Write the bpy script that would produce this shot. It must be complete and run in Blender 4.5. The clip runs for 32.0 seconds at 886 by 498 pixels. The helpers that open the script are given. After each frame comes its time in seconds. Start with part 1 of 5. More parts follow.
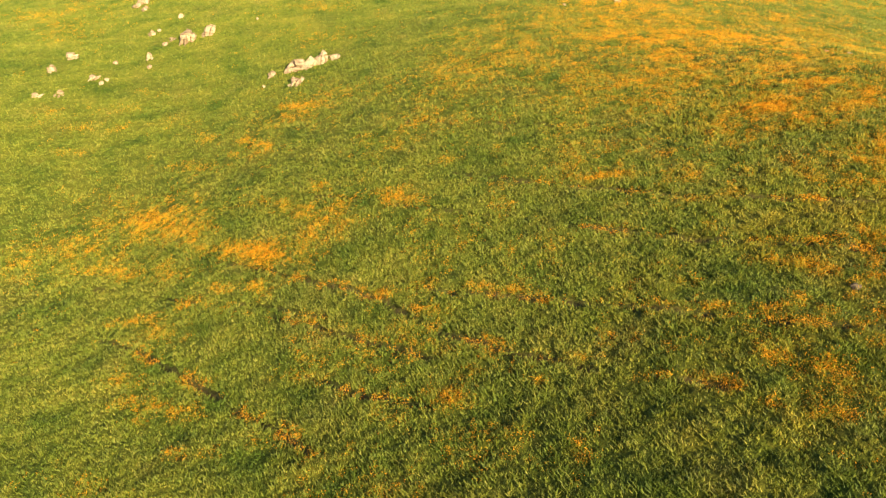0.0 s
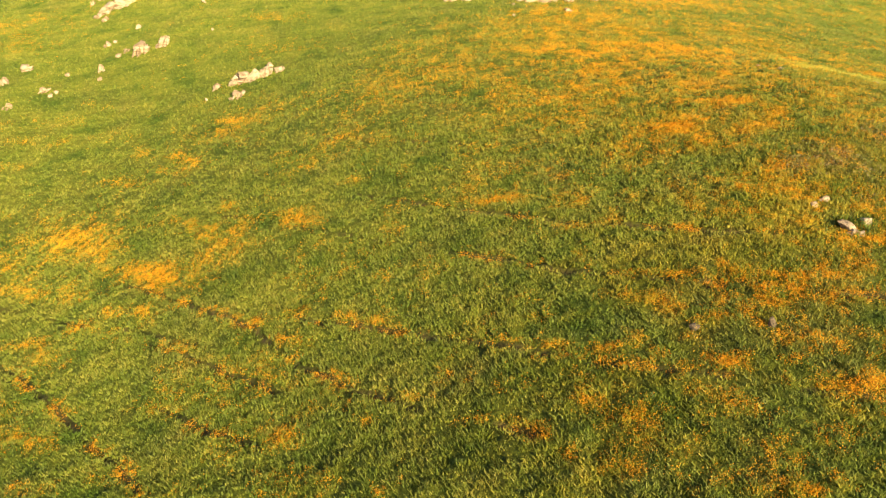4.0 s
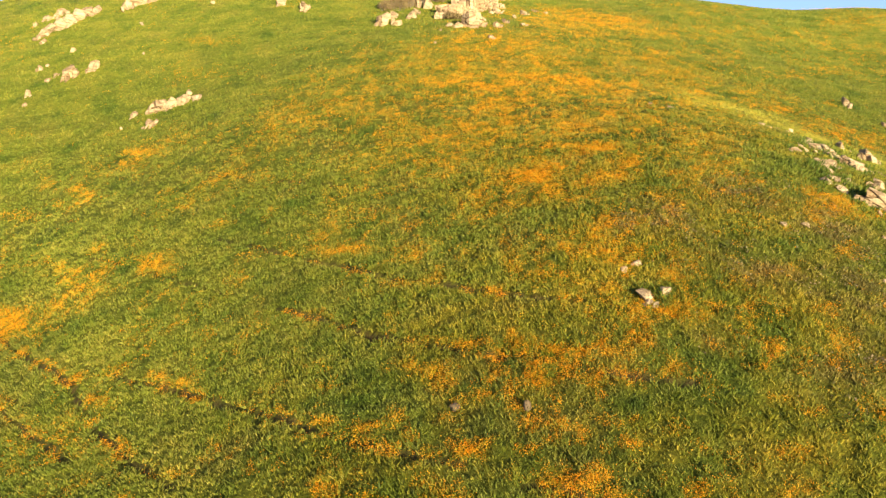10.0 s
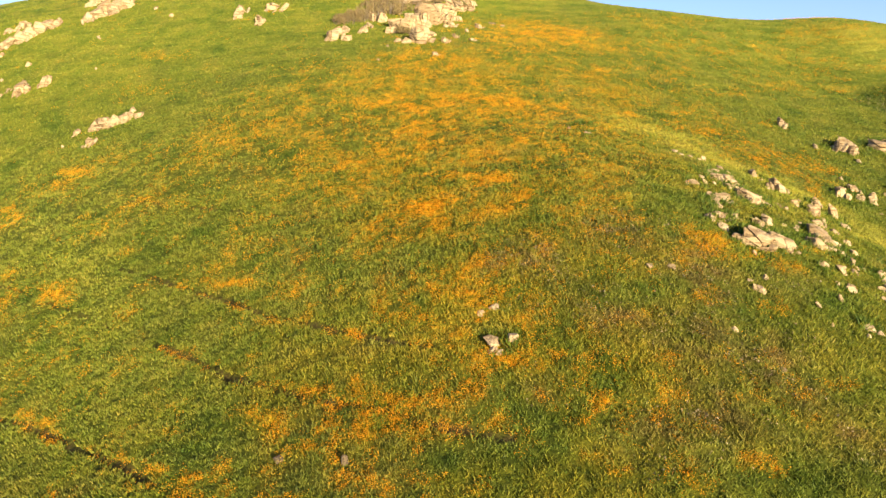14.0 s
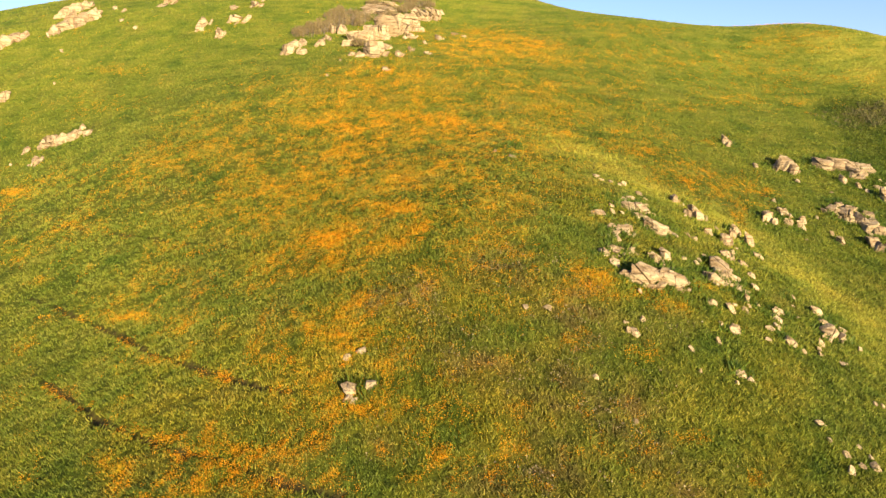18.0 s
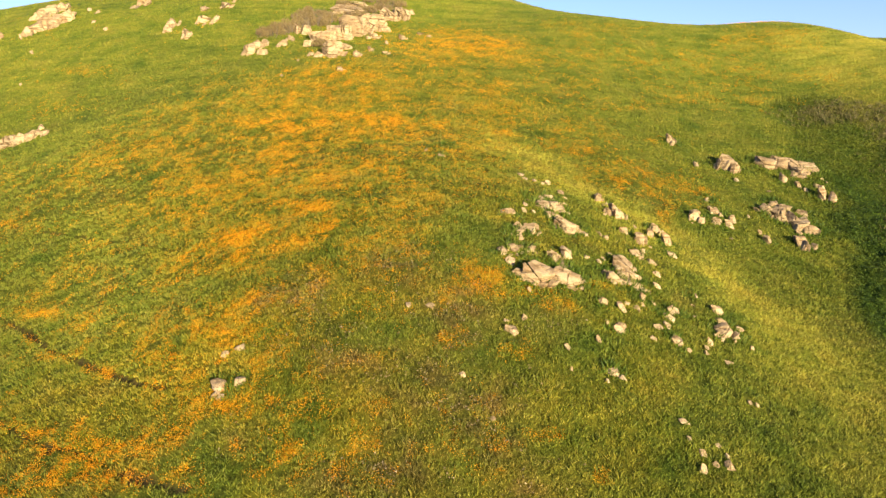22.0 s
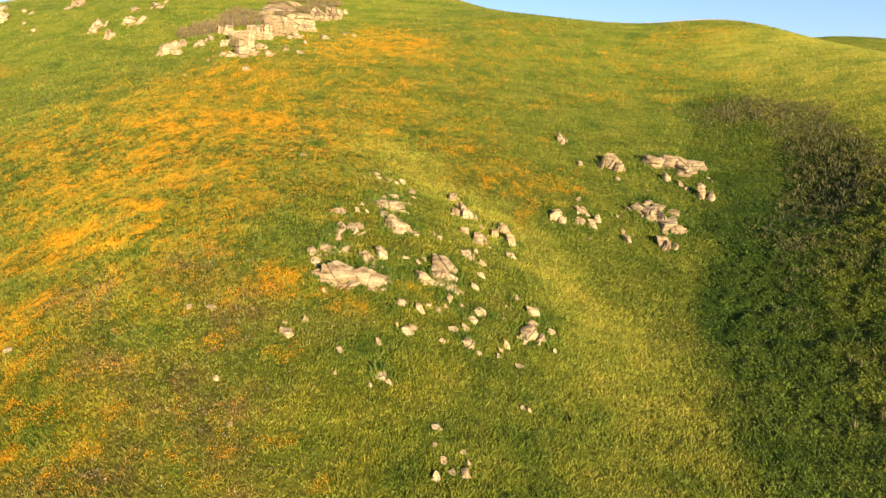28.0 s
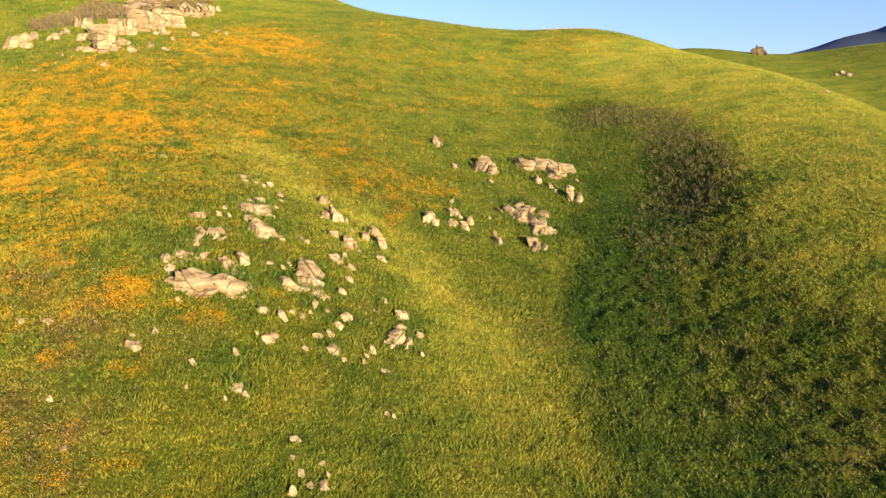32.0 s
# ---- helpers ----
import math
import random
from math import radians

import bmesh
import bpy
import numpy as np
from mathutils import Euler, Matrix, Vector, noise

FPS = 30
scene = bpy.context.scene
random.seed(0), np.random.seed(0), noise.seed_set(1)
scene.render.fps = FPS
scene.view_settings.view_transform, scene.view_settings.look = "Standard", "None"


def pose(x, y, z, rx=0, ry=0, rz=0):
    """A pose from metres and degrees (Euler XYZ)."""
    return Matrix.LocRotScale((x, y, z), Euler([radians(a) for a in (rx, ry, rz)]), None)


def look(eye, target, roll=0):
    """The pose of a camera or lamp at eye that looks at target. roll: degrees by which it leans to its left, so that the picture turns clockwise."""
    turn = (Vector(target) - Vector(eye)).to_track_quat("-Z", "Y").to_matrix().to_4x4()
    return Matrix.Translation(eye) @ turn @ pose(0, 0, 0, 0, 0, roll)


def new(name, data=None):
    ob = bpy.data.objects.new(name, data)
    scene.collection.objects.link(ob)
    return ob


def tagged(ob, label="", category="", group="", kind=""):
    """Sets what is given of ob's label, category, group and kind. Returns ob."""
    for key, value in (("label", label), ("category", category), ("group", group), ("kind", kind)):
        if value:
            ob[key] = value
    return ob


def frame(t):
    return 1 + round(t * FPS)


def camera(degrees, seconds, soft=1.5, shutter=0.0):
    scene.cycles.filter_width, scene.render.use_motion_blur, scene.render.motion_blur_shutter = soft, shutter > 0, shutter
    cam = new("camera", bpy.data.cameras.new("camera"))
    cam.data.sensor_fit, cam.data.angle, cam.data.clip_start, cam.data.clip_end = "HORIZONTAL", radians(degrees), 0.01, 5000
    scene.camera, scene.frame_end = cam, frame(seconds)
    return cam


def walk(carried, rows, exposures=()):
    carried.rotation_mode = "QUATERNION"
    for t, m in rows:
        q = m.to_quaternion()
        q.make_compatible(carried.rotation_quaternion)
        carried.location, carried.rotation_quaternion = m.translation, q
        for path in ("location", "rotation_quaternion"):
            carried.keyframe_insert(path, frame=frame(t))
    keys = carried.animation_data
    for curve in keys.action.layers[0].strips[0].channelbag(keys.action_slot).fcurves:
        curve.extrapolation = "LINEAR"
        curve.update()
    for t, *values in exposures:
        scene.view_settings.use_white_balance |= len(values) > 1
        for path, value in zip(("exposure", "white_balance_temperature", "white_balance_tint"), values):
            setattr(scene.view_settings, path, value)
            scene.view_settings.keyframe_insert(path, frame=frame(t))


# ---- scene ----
cam = camera(64.12, 32.0, soft=1.4)
PATH = [
    (0.0, (-1.158, -0.763, 7.977), (-0.209, 19.047, 5.392), -0.02),
    (1.0, (0.137, -0.700, 8.128), (0.977, 19.110, 5.506), -0.02),
    (2.0, (1.412, -0.626, 8.309), (2.118, 19.187, 5.674), -0.15),
    (3.0, (2.646, -0.548, 8.628), (3.240, 19.269, 5.992), -0.15),
    (4.0, (3.825, -0.454, 8.966), (4.321, 19.366, 6.334), -0.06),
    (6.5, (6.151, -0.561, 9.605), (6.653, 19.269, 7.054), 0.18),
    (7.0, (6.736, -0.465, 9.821), (7.175, 19.364, 7.249), 0.19),
    (8.0, (7.925, -0.282, 10.227), (8.275, 19.545, 7.626), 0.17),
    (9.0, (9.144, -0.130, 10.557), (9.411, 19.699, 7.961), 0.22),
    (10.0, (10.355, -0.045, 10.902), (10.557, 19.784, 8.299), 0.19),
    (11.0, (11.612, -0.042, 11.270), (11.734, 19.784, 8.636), 0.17),
    (12.0, (12.825, -0.041, 11.617), (12.890, 19.783, 8.969), 0.22),
    (13.0, (14.000, -0.000, 12.000), (14.000, 19.820, 9.324), 0.29),
    (14.0, (15.144, 0.049, 12.412), (15.089, 19.865, 9.703), 0.25),
    (14.5, (15.724, 0.098, 12.617), (15.631, 19.911, 9.894), 0.25),
    (16.5, (18.120, 0.409, 13.471), (17.824, 20.212, 10.688), 0.10),
    (17.0, (18.688, 0.456, 13.648), (18.345, 20.255, 10.843), 0.08),
    (18.0, (19.765, 0.529, 13.891), (19.325, 20.320, 11.044), 0.03),
    (19.0, (20.838, 0.503, 13.882), (20.306, 20.292, 11.040), 0.01),
    (20.0, (21.897, 0.532, 13.853), (21.274, 20.320, 11.014), -0.05),
    (21.0, (22.960, 0.529, 13.851), (22.249, 20.314, 11.010), -0.08),
    (22.0, (24.065, 0.518, 13.852), (23.256, 20.298, 11.005), -0.07),
    (23.0, (25.182, 0.526, 13.874), (24.280, 20.300, 11.014), -0.12),
    (24.0, (26.362, 0.587, 13.826), (25.348, 20.358, 10.984), -0.12),
    (25.0, (27.562, 0.722, 13.788), (26.430, 20.488, 10.957), -0.13),
    (27.5, (30.718, 1.328, 13.698), (29.258, 21.077, 10.903), -0.24),
    (28.0, (31.348, 1.476, 13.684), (30.316, 21.253, 10.890), -0.24),
    (28.5, (31.886, 1.635, 13.652), (31.308, 21.432, 10.874), -0.22),
    (29.0, (32.224, 1.759, 13.625), (32.223, 21.566, 10.854), -0.22),
    (29.5, (32.289, 1.846, 13.589), (32.922, 21.646, 10.839), -0.19),
    (30.0, (32.263, 1.896, 13.566), (33.542, 21.667, 10.835), -0.11),
    (30.5, (32.231, 1.910, 13.571), (33.832, 21.659, 10.849), -0.09),
    (31.0, (32.233, 1.897, 13.579), (33.970, 21.636, 10.868), -0.05),
    (32.0, (32.269, 1.889, 13.601), (34.274, 21.604, 10.904), -0.00),
]
walk(cam, [(t, look(eye, target, roll)) for t, eye, target, roll in PATH],
     exposures=((0, 1.92), (4, 1.91), (9, 1.84), (13, 1.77), (19, 1.65), (28, 1.63), (32, 1.64)))

SUN_FROM = Vector((0.466, -0.872, 0.135)).normalized()
world = bpy.data.worlds.new("world")
scene.world = world
world.use_nodes = True
sky = world.node_tree.nodes.new("ShaderNodeTexSky")
sky.sky_type = "NISHITA"
sky.sun_disc = False
sky.sun_elevation = math.asin(SUN_FROM.z)
sky.sun_rotation = math.atan2(SUN_FROM.x, SUN_FROM.y)
sky.air_density = 1.0
sky.dust_density = 0.15
sky.ozone_density = 4.0
tint = world.node_tree.nodes.new("ShaderNodeMix")
tint.data_type = "RGBA"
tint.blend_type = "MULTIPLY"
tint.inputs[0].default_value = 1.0
tint.inputs[7].default_value = (1.50, 1.03, 1.10, 1)
world.node_tree.links.new(sky.outputs[0], tint.inputs[6])
world.node_tree.links.new(tint.outputs[2], world.node_tree.nodes["Background"].inputs[0])
world.node_tree.nodes["Background"].inputs[1].default_value = 0.10
sun = new("sun", bpy.data.lights.new("sun", "SUN"))
sun.data.energy = 5.0
scene.view_settings.exposure = 1.6
sun.data.angle = radians(0.6)
sun.data.color = (1.0, 0.83, 0.53)
sun.matrix_world = look(SUN_FROM * 80, (0, 0, 0))


# ---- materials ----
def node_mat(name):
    m = bpy.data.materials.new(name)
    m.use_nodes = True
    nt = m.node_tree
    return m, nt, nt.nodes["Principled BSDF"]


def add(nt, kind, **values):
    n = nt.nodes.new(kind)
    for k, v in values.items():
        n.inputs[k.replace("_", " ")].default_value = v
    return n


def mix(nt, fac, a, b, blend="MIX"):
    n = nt.nodes.new("ShaderNodeMix")
    n.data_type = "RGBA"
    n.blend_type = blend
    for sock, v in ((n.inputs[0], fac), (n.inputs[6], a), (n.inputs[7], b)):
        if isinstance(v, (int, float)):
            sock.default_value = v
        elif isinstance(v, tuple):
            sock.default_value = (*v, 1)
        else:
            nt.links.new(v, sock)
    return n.outputs[2]


def ramp(nt, fac, stops):
    n = nt.nodes.new("ShaderNodeValToRGB")
    e = n.color_ramp.elements
    while len(e) < len(stops):
        e.new(0.5)
    for el, (p, c) in zip(e, stops):
        el.position = p
        el.color = (*c, 1) if isinstance(c, tuple) else (c, c, c, 1)
    nt.links.new(fac, n.inputs[0])
    return n.outputs[0]


def noise_tex(nt, scale, detail=3.0, rough=0.55, coords=None):
    n = add(nt, "ShaderNodeTexNoise", Scale=scale, Detail=detail, Roughness=rough)
    if coords is None:
        coords = nt.nodes.new("ShaderNodeTexCoord").outputs["Object"]
    nt.links.new(coords, n.inputs["Vector"])
    return n.outputs["Fac"]


def attribute(nt, name):
    n = nt.nodes.new("ShaderNodeAttribute")
    n.attribute_name = name
    return n.outputs["Fac"]


def leafy(nt, bsdf, colour, share=0.35):
    """Light passes through a blade or petal as well as bouncing off it."""
    nt.links.new(colour, bsdf.inputs["Base Color"])
    t = nt.nodes.new("ShaderNodeBsdfTranslucent")
    nt.links.new(colour, t.inputs["Color"])
    ms = nt.nodes.new("ShaderNodeMixShader")
    ms.inputs[0].default_value = share
    nt.links.new(bsdf.outputs[0], ms.inputs[1])
    nt.links.new(t.outputs[0], ms.inputs[2])
    nt.links.new(ms.outputs[0], nt.nodes["Material Output"].inputs[0])


def turf_colour(nt, rand):
    """Green of the turf by the three kinds of cover: pale spur grass, lush gully weeds, dry brown stalks."""
    base = ramp(nt, rand, [(0.0, (0.105, 0.133, 0.016)), (0.3, (0.150, 0.180, 0.020)), (0.7, (0.206, 0.226, 0.028)), (1.0, (0.28, 0.265, 0.044))])
    pale = ramp(nt, rand, [(0.0, (0.23, 0.238, 0.026)), (1.0, (0.46, 0.43, 0.068))])
    lush = ramp(nt, rand, [(0.0, (0.035, 0.068, 0.011)), (0.5, (0.072, 0.124, 0.016)), (1.0, (0.138, 0.192, 0.026))])
    brown = ramp(nt, rand, [(0.0, (0.052, 0.048, 0.014)), (0.5, (0.125, 0.11, 0.028)), (1.0, (0.22, 0.195, 0.05))])
    c = mix(nt, attribute(nt, "pale"), base, pale)
    c = mix(nt, attribute(nt, "lush"), c, lush)
    gold = ramp(nt, rand, [(0.0, (0.16, 0.15, 0.012)), (0.5, (0.37, 0.27, 0.014)), (1.0, (0.60, 0.38, 0.018))])
    c = mix(nt, attribute(nt, "gold"), c, gold)
    dry = ramp(nt, rand, [(0.0, (0.085, 0.056, 0.020)), (0.5, (0.175, 0.115, 0.040)), (1.0, (0.32, 0.225, 0.09))])
    c = mix(nt, attribute(nt, "dry"), c, dry)
    return mix(nt, attribute(nt, "brown"), c, brown)


def contour_bands(nt):
    """Faint light and dark bands of growth that follow the contour of the hill."""
    m = nt.nodes.new("ShaderNodeMapping")
    m.inputs["Scale"].default_value = (0.16, 1.1, 1.1)
    nt.links.new(nt.nodes.new("ShaderNodeTexCoord").outputs["Object"], m.inputs["Vector"])
    return ramp(nt, noise_tex(nt, 1.0, 4, 0.6, m.outputs[0]), [(0.36, (0.82, 0.86, 0.82)), (0.5, (1.0, 1.0, 1.0)), (0.64, (1.14, 1.1, 1.1))])


def grass_material():
    m, nt, b = node_mat("grass")
    rand = nt.nodes.new("ShaderNodeNewGeometry").outputs["Random Per Island"]
    c = turf_colour(nt, rand)
    patchy = ramp(nt, noise_tex(nt, 0.45, 5, 0.7), [(0.32, (0.50, 0.68, 0.52)), (0.5, (0.98, 0.99, 0.86)), (0.68, (1.28, 1.12, 1.1))])
    c = mix(nt, 1.0, c, patchy, "MULTIPLY")
    c = mix(nt, 1.0, c, contour_bands(nt), "MULTIPLY")
    b.inputs["Roughness"].default_value = 0.6
    b.inputs["Specular IOR Level"].default_value = 0.25
    leafy(nt, b, c, 0.35)
    return m


def ground_material():
    m, nt, b = node_mat("turf")
    fine = noise_tex(nt, 4.5, 5, 0.7)
    c = turf_colour(nt, ramp(nt, fine, [(0.32, 0.0), (0.7, 0.9)]))
    soil = ramp(nt, noise_tex(nt, 3.0, 4, 0.6), [(0.3, (0.035, 0.022, 0.011)), (0.7, (0.09, 0.055, 0.027))])
    # shade between the blades is painted into the turf, lifted farther up the slope
    c = mix(nt, 1.0, c, mix(nt, attribute(nt, "unshaded"), (0.46, 0.45, 0.39), (1.0, 0.97, 0.9)), "MULTIPLY")
    c = mix(nt, attribute(nt, "soil"), c, soil)
    patchy = ramp(nt, noise_tex(nt, 0.45, 5, 0.7), [(0.32, (0.50, 0.68, 0.52)), (0.5, (0.98, 0.99, 0.86)), (0.68, (1.28, 1.12, 1.1))])
    c = mix(nt, 1.0, c, patchy, "MULTIPLY")
    c = mix(nt, 1.0, c, contour_bands(nt), "MULTIPLY")
    nt.links.new(c, b.inputs["Base Color"])
    b.inputs["Roughness"].default_value = 0.9
    b.inputs["Specular IOR Level"].default_value = 0.1
    bump = add(nt, "ShaderNodeBump", Strength=1.0, Distance=0.25)
    nt.links.new(noise_tex(nt, 3.0, 5, 0.75), bump.inputs["Height"])
    nt.links.new(bump.outputs[0], b.inputs["Normal"])
    return m


def poppy_material():
    m, nt, b = node_mat("poppy_petal")
    rand = nt.nodes.new("ShaderNodeNewGeometry").outputs["Random Per Island"]
    c = ramp(nt, rand, [(0.0, (0.55, 0.155, 0.004)), (0.3, (0.70, 0.285, 0.006)), (0.75, (0.78, 0.385, 0.010)), (1.0, (0.83, 0.49, 0.03))])
    b.inputs["Roughness"].default_value = 0.55
    b.inputs["Specular IOR Level"].default_value = 0.2
    leafy(nt, b, c, 0.35)
    return m


def rock_material(name="granite", shade=1.0):
    m, nt, b = node_mat(name)
    info = nt.nodes.new("ShaderNodeObjectInfo")
    pos = nt.nodes.new("ShaderNodeTexCoord").outputs["Object"]
    big = noise_tex(nt, 1.6, 5, 0.65, pos)
    c = ramp(nt, big, [(0.26, (0.27, 0.19, 0.115)), (0.40, (0.43, 0.325, 0.205)), (0.62, (0.52, 0.405, 0.265)), (0.8, (0.45, 0.335, 0.215))])
    tone = ramp(nt, info.outputs["Random"], [(0.0, (0.74, 0.66, 0.58)), (0.5, (0.94, 0.89, 0.83)), (1.0, (1.10, 1.04, 0.97))])
    c = mix(nt, 1.0, c, tone, "MULTIPLY")
    grain = ramp(nt, noise_tex(nt, 28, 4, 0.7, pos), [(0.35, 0.78), (0.65, 1.08)])
    c = mix(nt, 1.0, c, grain, "MULTIPLY")
    lichen = ramp(nt, noise_tex(nt, 5.5, 5, 0.7, pos), [(0.60, 0.0), (0.72, 0.6)])
    c = mix(nt, lichen, c, (0.22, 0.175, 0.12))
    cr = add(nt, "ShaderNodeTexVoronoi", Scale=2.0)
    cr.feature = "DISTANCE_TO_EDGE"
    warp = mix(nt, 0.25, pos, nt.nodes.new("ShaderNodeTexNoise").outputs["Color"])
    bed = nt.nodes.new("ShaderNodeMapping")
    bed.inputs["Rotation"].default_value = (0.5, 0.7, 0.4)
    bed.inputs["Scale"].default_value = (0.6, 1.0, 2.4)
    nt.links.new(warp, bed.inputs["Vector"])
    nt.links.new(bed.outputs[0], cr.inputs["Vector"])
    crack = ramp(nt, cr.outputs["Distance"], [(0.0, 0.95), (0.012, 0.6), (0.03, 0.0)])
    broken = ramp(nt, noise_tex(nt, 2.2, 3, 0.6, pos), [(0.44, 0.0), (0.56, 1.0)])
    crack = mix(nt, 1.0, crack, broken, "MULTIPLY")
    c = mix(nt, crack, c, (0.09, 0.062, 0.04))
    seam = nt.nodes.new("ShaderNodeMapping")
    seam.inputs["Rotation"].default_value = (0.5, 0.7, 0.4)
    seam.inputs["Scale"].default_value = (1.2, 2.0, 9.0)
    nt.links.new(pos, seam.inputs["Vector"])
    streak = noise_tex(nt, 1.0, 4, 0.65, seam.outputs[0])
    c = mix(nt, 1.0, c, ramp(nt, streak, [(0.36, (0.50, 0.43, 0.36)), (0.47, (0.94, 0.92, 0.90)), (0.7, (1.08, 1.08, 1.08))]), "MULTIPLY")
    c = mix(nt, 1.0, c, (shade * 0.98, shade, shade * 0.94), "MULTIPLY")
    nt.links.new(c, b.inputs["Base Color"])
    b.inputs["Roughness"].default_value = 0.9
    b.inputs["Specular IOR Level"].default_value = 0.2
    bump = add(nt, "ShaderNodeBump", Strength=1.0, Distance=0.2)
    nt.links.new(mix(nt, 0.5, streak, noise_tex(nt, 6, 6, 0.7, pos)), bump.inputs["Height"])
    nt.links.new(bump.outputs[0], b.inputs["Normal"])
    return m


def shrub_material(name, stops):
    m, nt, b = node_mat(name)
    rand = nt.nodes.new("ShaderNodeNewGeometry").outputs["Random Per Island"]
    b.inputs["Roughness"].default_value = 0.8
    leafy(nt, b, ramp(nt, rand, stops), 0.3)
    return m


def mountain_material():
    m, nt, b = node_mat("far_mountain")
    # the blue of distance haze is mixed into the slope's base colour
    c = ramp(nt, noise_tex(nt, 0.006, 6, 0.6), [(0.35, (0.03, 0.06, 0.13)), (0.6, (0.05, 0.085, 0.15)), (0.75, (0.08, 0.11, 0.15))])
    nt.links.new(c, b.inputs["Base Color"])
    b.inputs["Roughness"].default_value = 1.0
    return m


# DARK_ROCK paints shade onto the upright stones; the far tower is truly dark tan
DARK_ROCK, TAN_ROCK, PALE_ROCK = rock_material("dark_and_shaded_rock", 0.3), rock_material("tan_rock", 0.8), rock_material("pale_stone", 0.97)
GRASS, TURF, PETAL, ROCK = grass_material(), ground_material(), poppy_material(), rock_material("granite", 0.92)
SHRUB = shrub_material("shrub_leaf", [(0.0, (0.15, 0.105, 0.045)), (0.5, (0.24, 0.17, 0.07)), (0.8, (0.30, 0.22, 0.09)), (1.0, (0.20, 0.19, 0.05))])
STALK = shrub_material("dry_stalk", [(0.0, (0.04, 0.037, 0.013)), (0.5, (0.11, 0.096, 0.03)), (1.0, (0.24, 0.205, 0.075))])
STRAW = shrub_material("straw", [(0.0, (0.22, 0.16, 0.07)), (0.7, (0.34, 0.25, 0.12)), (1.0, (0.52, 0.42, 0.25))])
TWIG = shrub_material("shrub_twig", [(0.0, (0.10, 0.08, 0.06)), (1.0, (0.2, 0.16, 0.11))])

# ---- the lie of the land ----
SWELL = (
    (-46, (-1.04, -0.74, -3.25, -1.42, 0.36, 1.48, -0.23, 3.65, 7.22)),
    (-32, (-1.27, -2.03, 2.48, 0.40, -2.20, 0.05, 3.64, 0.32, 1.48)),
    (-18, (-1.49, 1.78, -9.54, -1.73, 2.22, 1.14, 2.47, 1.11, 4.73)),
    (-4, (1.36, -9.60, 13.59, -5.33, 1.92, -1.29, 3.69, 3.98, 0.90)),
    (10, (-2.05, 12.83, -20.71, 14.43, -8.46, 11.41, -4.09, 0.54, 3.80)),
    (24, (5.37, -16.79, 30.57, -22.83, 20.25, -23.00, 18.87, 1.64, 3.02)),
    (38, (-4.81, 15.49, -27.81, 21.58, -17.67, 24.83, -16.15, -0.64, 1.42)),
    (52, (2.91, -10.74, 17.73, -15.72, 8.70, -18.00, 15.26, -2.99, 1.38)),
    (66, (-1.36, 6.13, -6.09, 7.29, 3.82, 7.45, -6.96, 4.85, -2.07)),
    (80, (0.55, -2.78, 1.54, -4.69, -5.82, -7.06, 5.85, -4.42, -0.27)),
    (94, (-0.26, 0.74, -0.83, 0.20, 1.51, -2.06, -6.89, 0.99, -1.35)),
    (108, (-0.29, -0.71, -1.32, -2.16, -4.50, -2.30, -0.66, -2.11, -1.27)),
)

# rises and dips of the crest, every 8 m
CREST = ((44, (-0.35, -0.15, 0.47)), (52, (1.42, -1.28, -1.00)), (60, (2.18, 1.23, 0.04)), (68, (-2.12, -0.94, -0.23)), (76, (-1.03, -0.51, -0.11)))
FAR_RIDGE = ((86.1, 125.8, 4.78), (95.6, 124.7, 0.14), (105.5, 123.6, 0.80), (114.4, 122.8, -1.60), (124.4, 122.0, 4.40))


def soft(v, w):
    return w * np.logaddexp(0, v / w)


def ground_z(x, y):
    """Height of the hillside: a slope that tips over at its crest, a far ridge, and smooth swells every 14 m."""
    x, y = np.atleast_1d(np.asarray(x, float)), np.atleast_1d(np.asarray(y, float))
    z = 0.36 * (y - 1.6 * soft(y - 80, 10) + 0.6 * soft(y - 170, 15) + soft(-60 - y, 20)) - 3 + 0.02 * np.clip(x, -150, 150)
    z = z + 17.0 * np.exp(-((x - 112) ** 2 / 5000 + (y - 160) ** 2 / 3528))
    z = z - 1.15 * np.exp(-((x - 48.2) ** 2 + (y - 40.8) ** 2 / 1.8) / 10.6)
    for fx, fy, rise in FAR_RIDGE:
        z = z + rise * np.exp(-((x - fx) ** 2 + (y - fy) ** 2) / 338)
    for cx, heights in CREST:
        for j, rise in enumerate(heights):
            z = z + rise * np.exp(-((x - cx) ** 2 + (y - 73 - 8 * j) ** 2) / 128)
    near = (x > -110) & (x < 175) & (y > -65) & (y < 180)
    xn, yn = x[near], y[near]
    s = np.zeros(len(xn))
    rows = [np.exp(-((yn - (2 + 14 * j)) ** 2) / 338) for j in range(9)]
    for cx, heights in SWELL:
        s += np.exp(-((xn - cx) ** 2) / 338) * sum(h * r for h, r in zip(heights, rows))
    z[near] += s
    return z


def height(x, y):
    return float(ground_z(x, y)[0])


TABLE = np.random.RandomState(77).uniform(-1, 1, 65536)


def lattice(x, y, seed):
    i, j = np.floor(x).astype(np.int64), np.floor(y).astype(np.int64)
    u, v = x - i, y - j
    u, v = u * u * (3 - 2 * u), v * v * (3 - 2 * v)

    def pick(a, b):
        return TABLE[(a * 73856093 ^ b * 19349663 ^ seed * 83492791) & 65535]

    low = pick(i, j) * (1 - u) + pick(i + 1, j) * u
    return low * (1 - v) + (pick(i, j + 1) * (1 - u) + pick(i + 1, j + 1) * u) * v


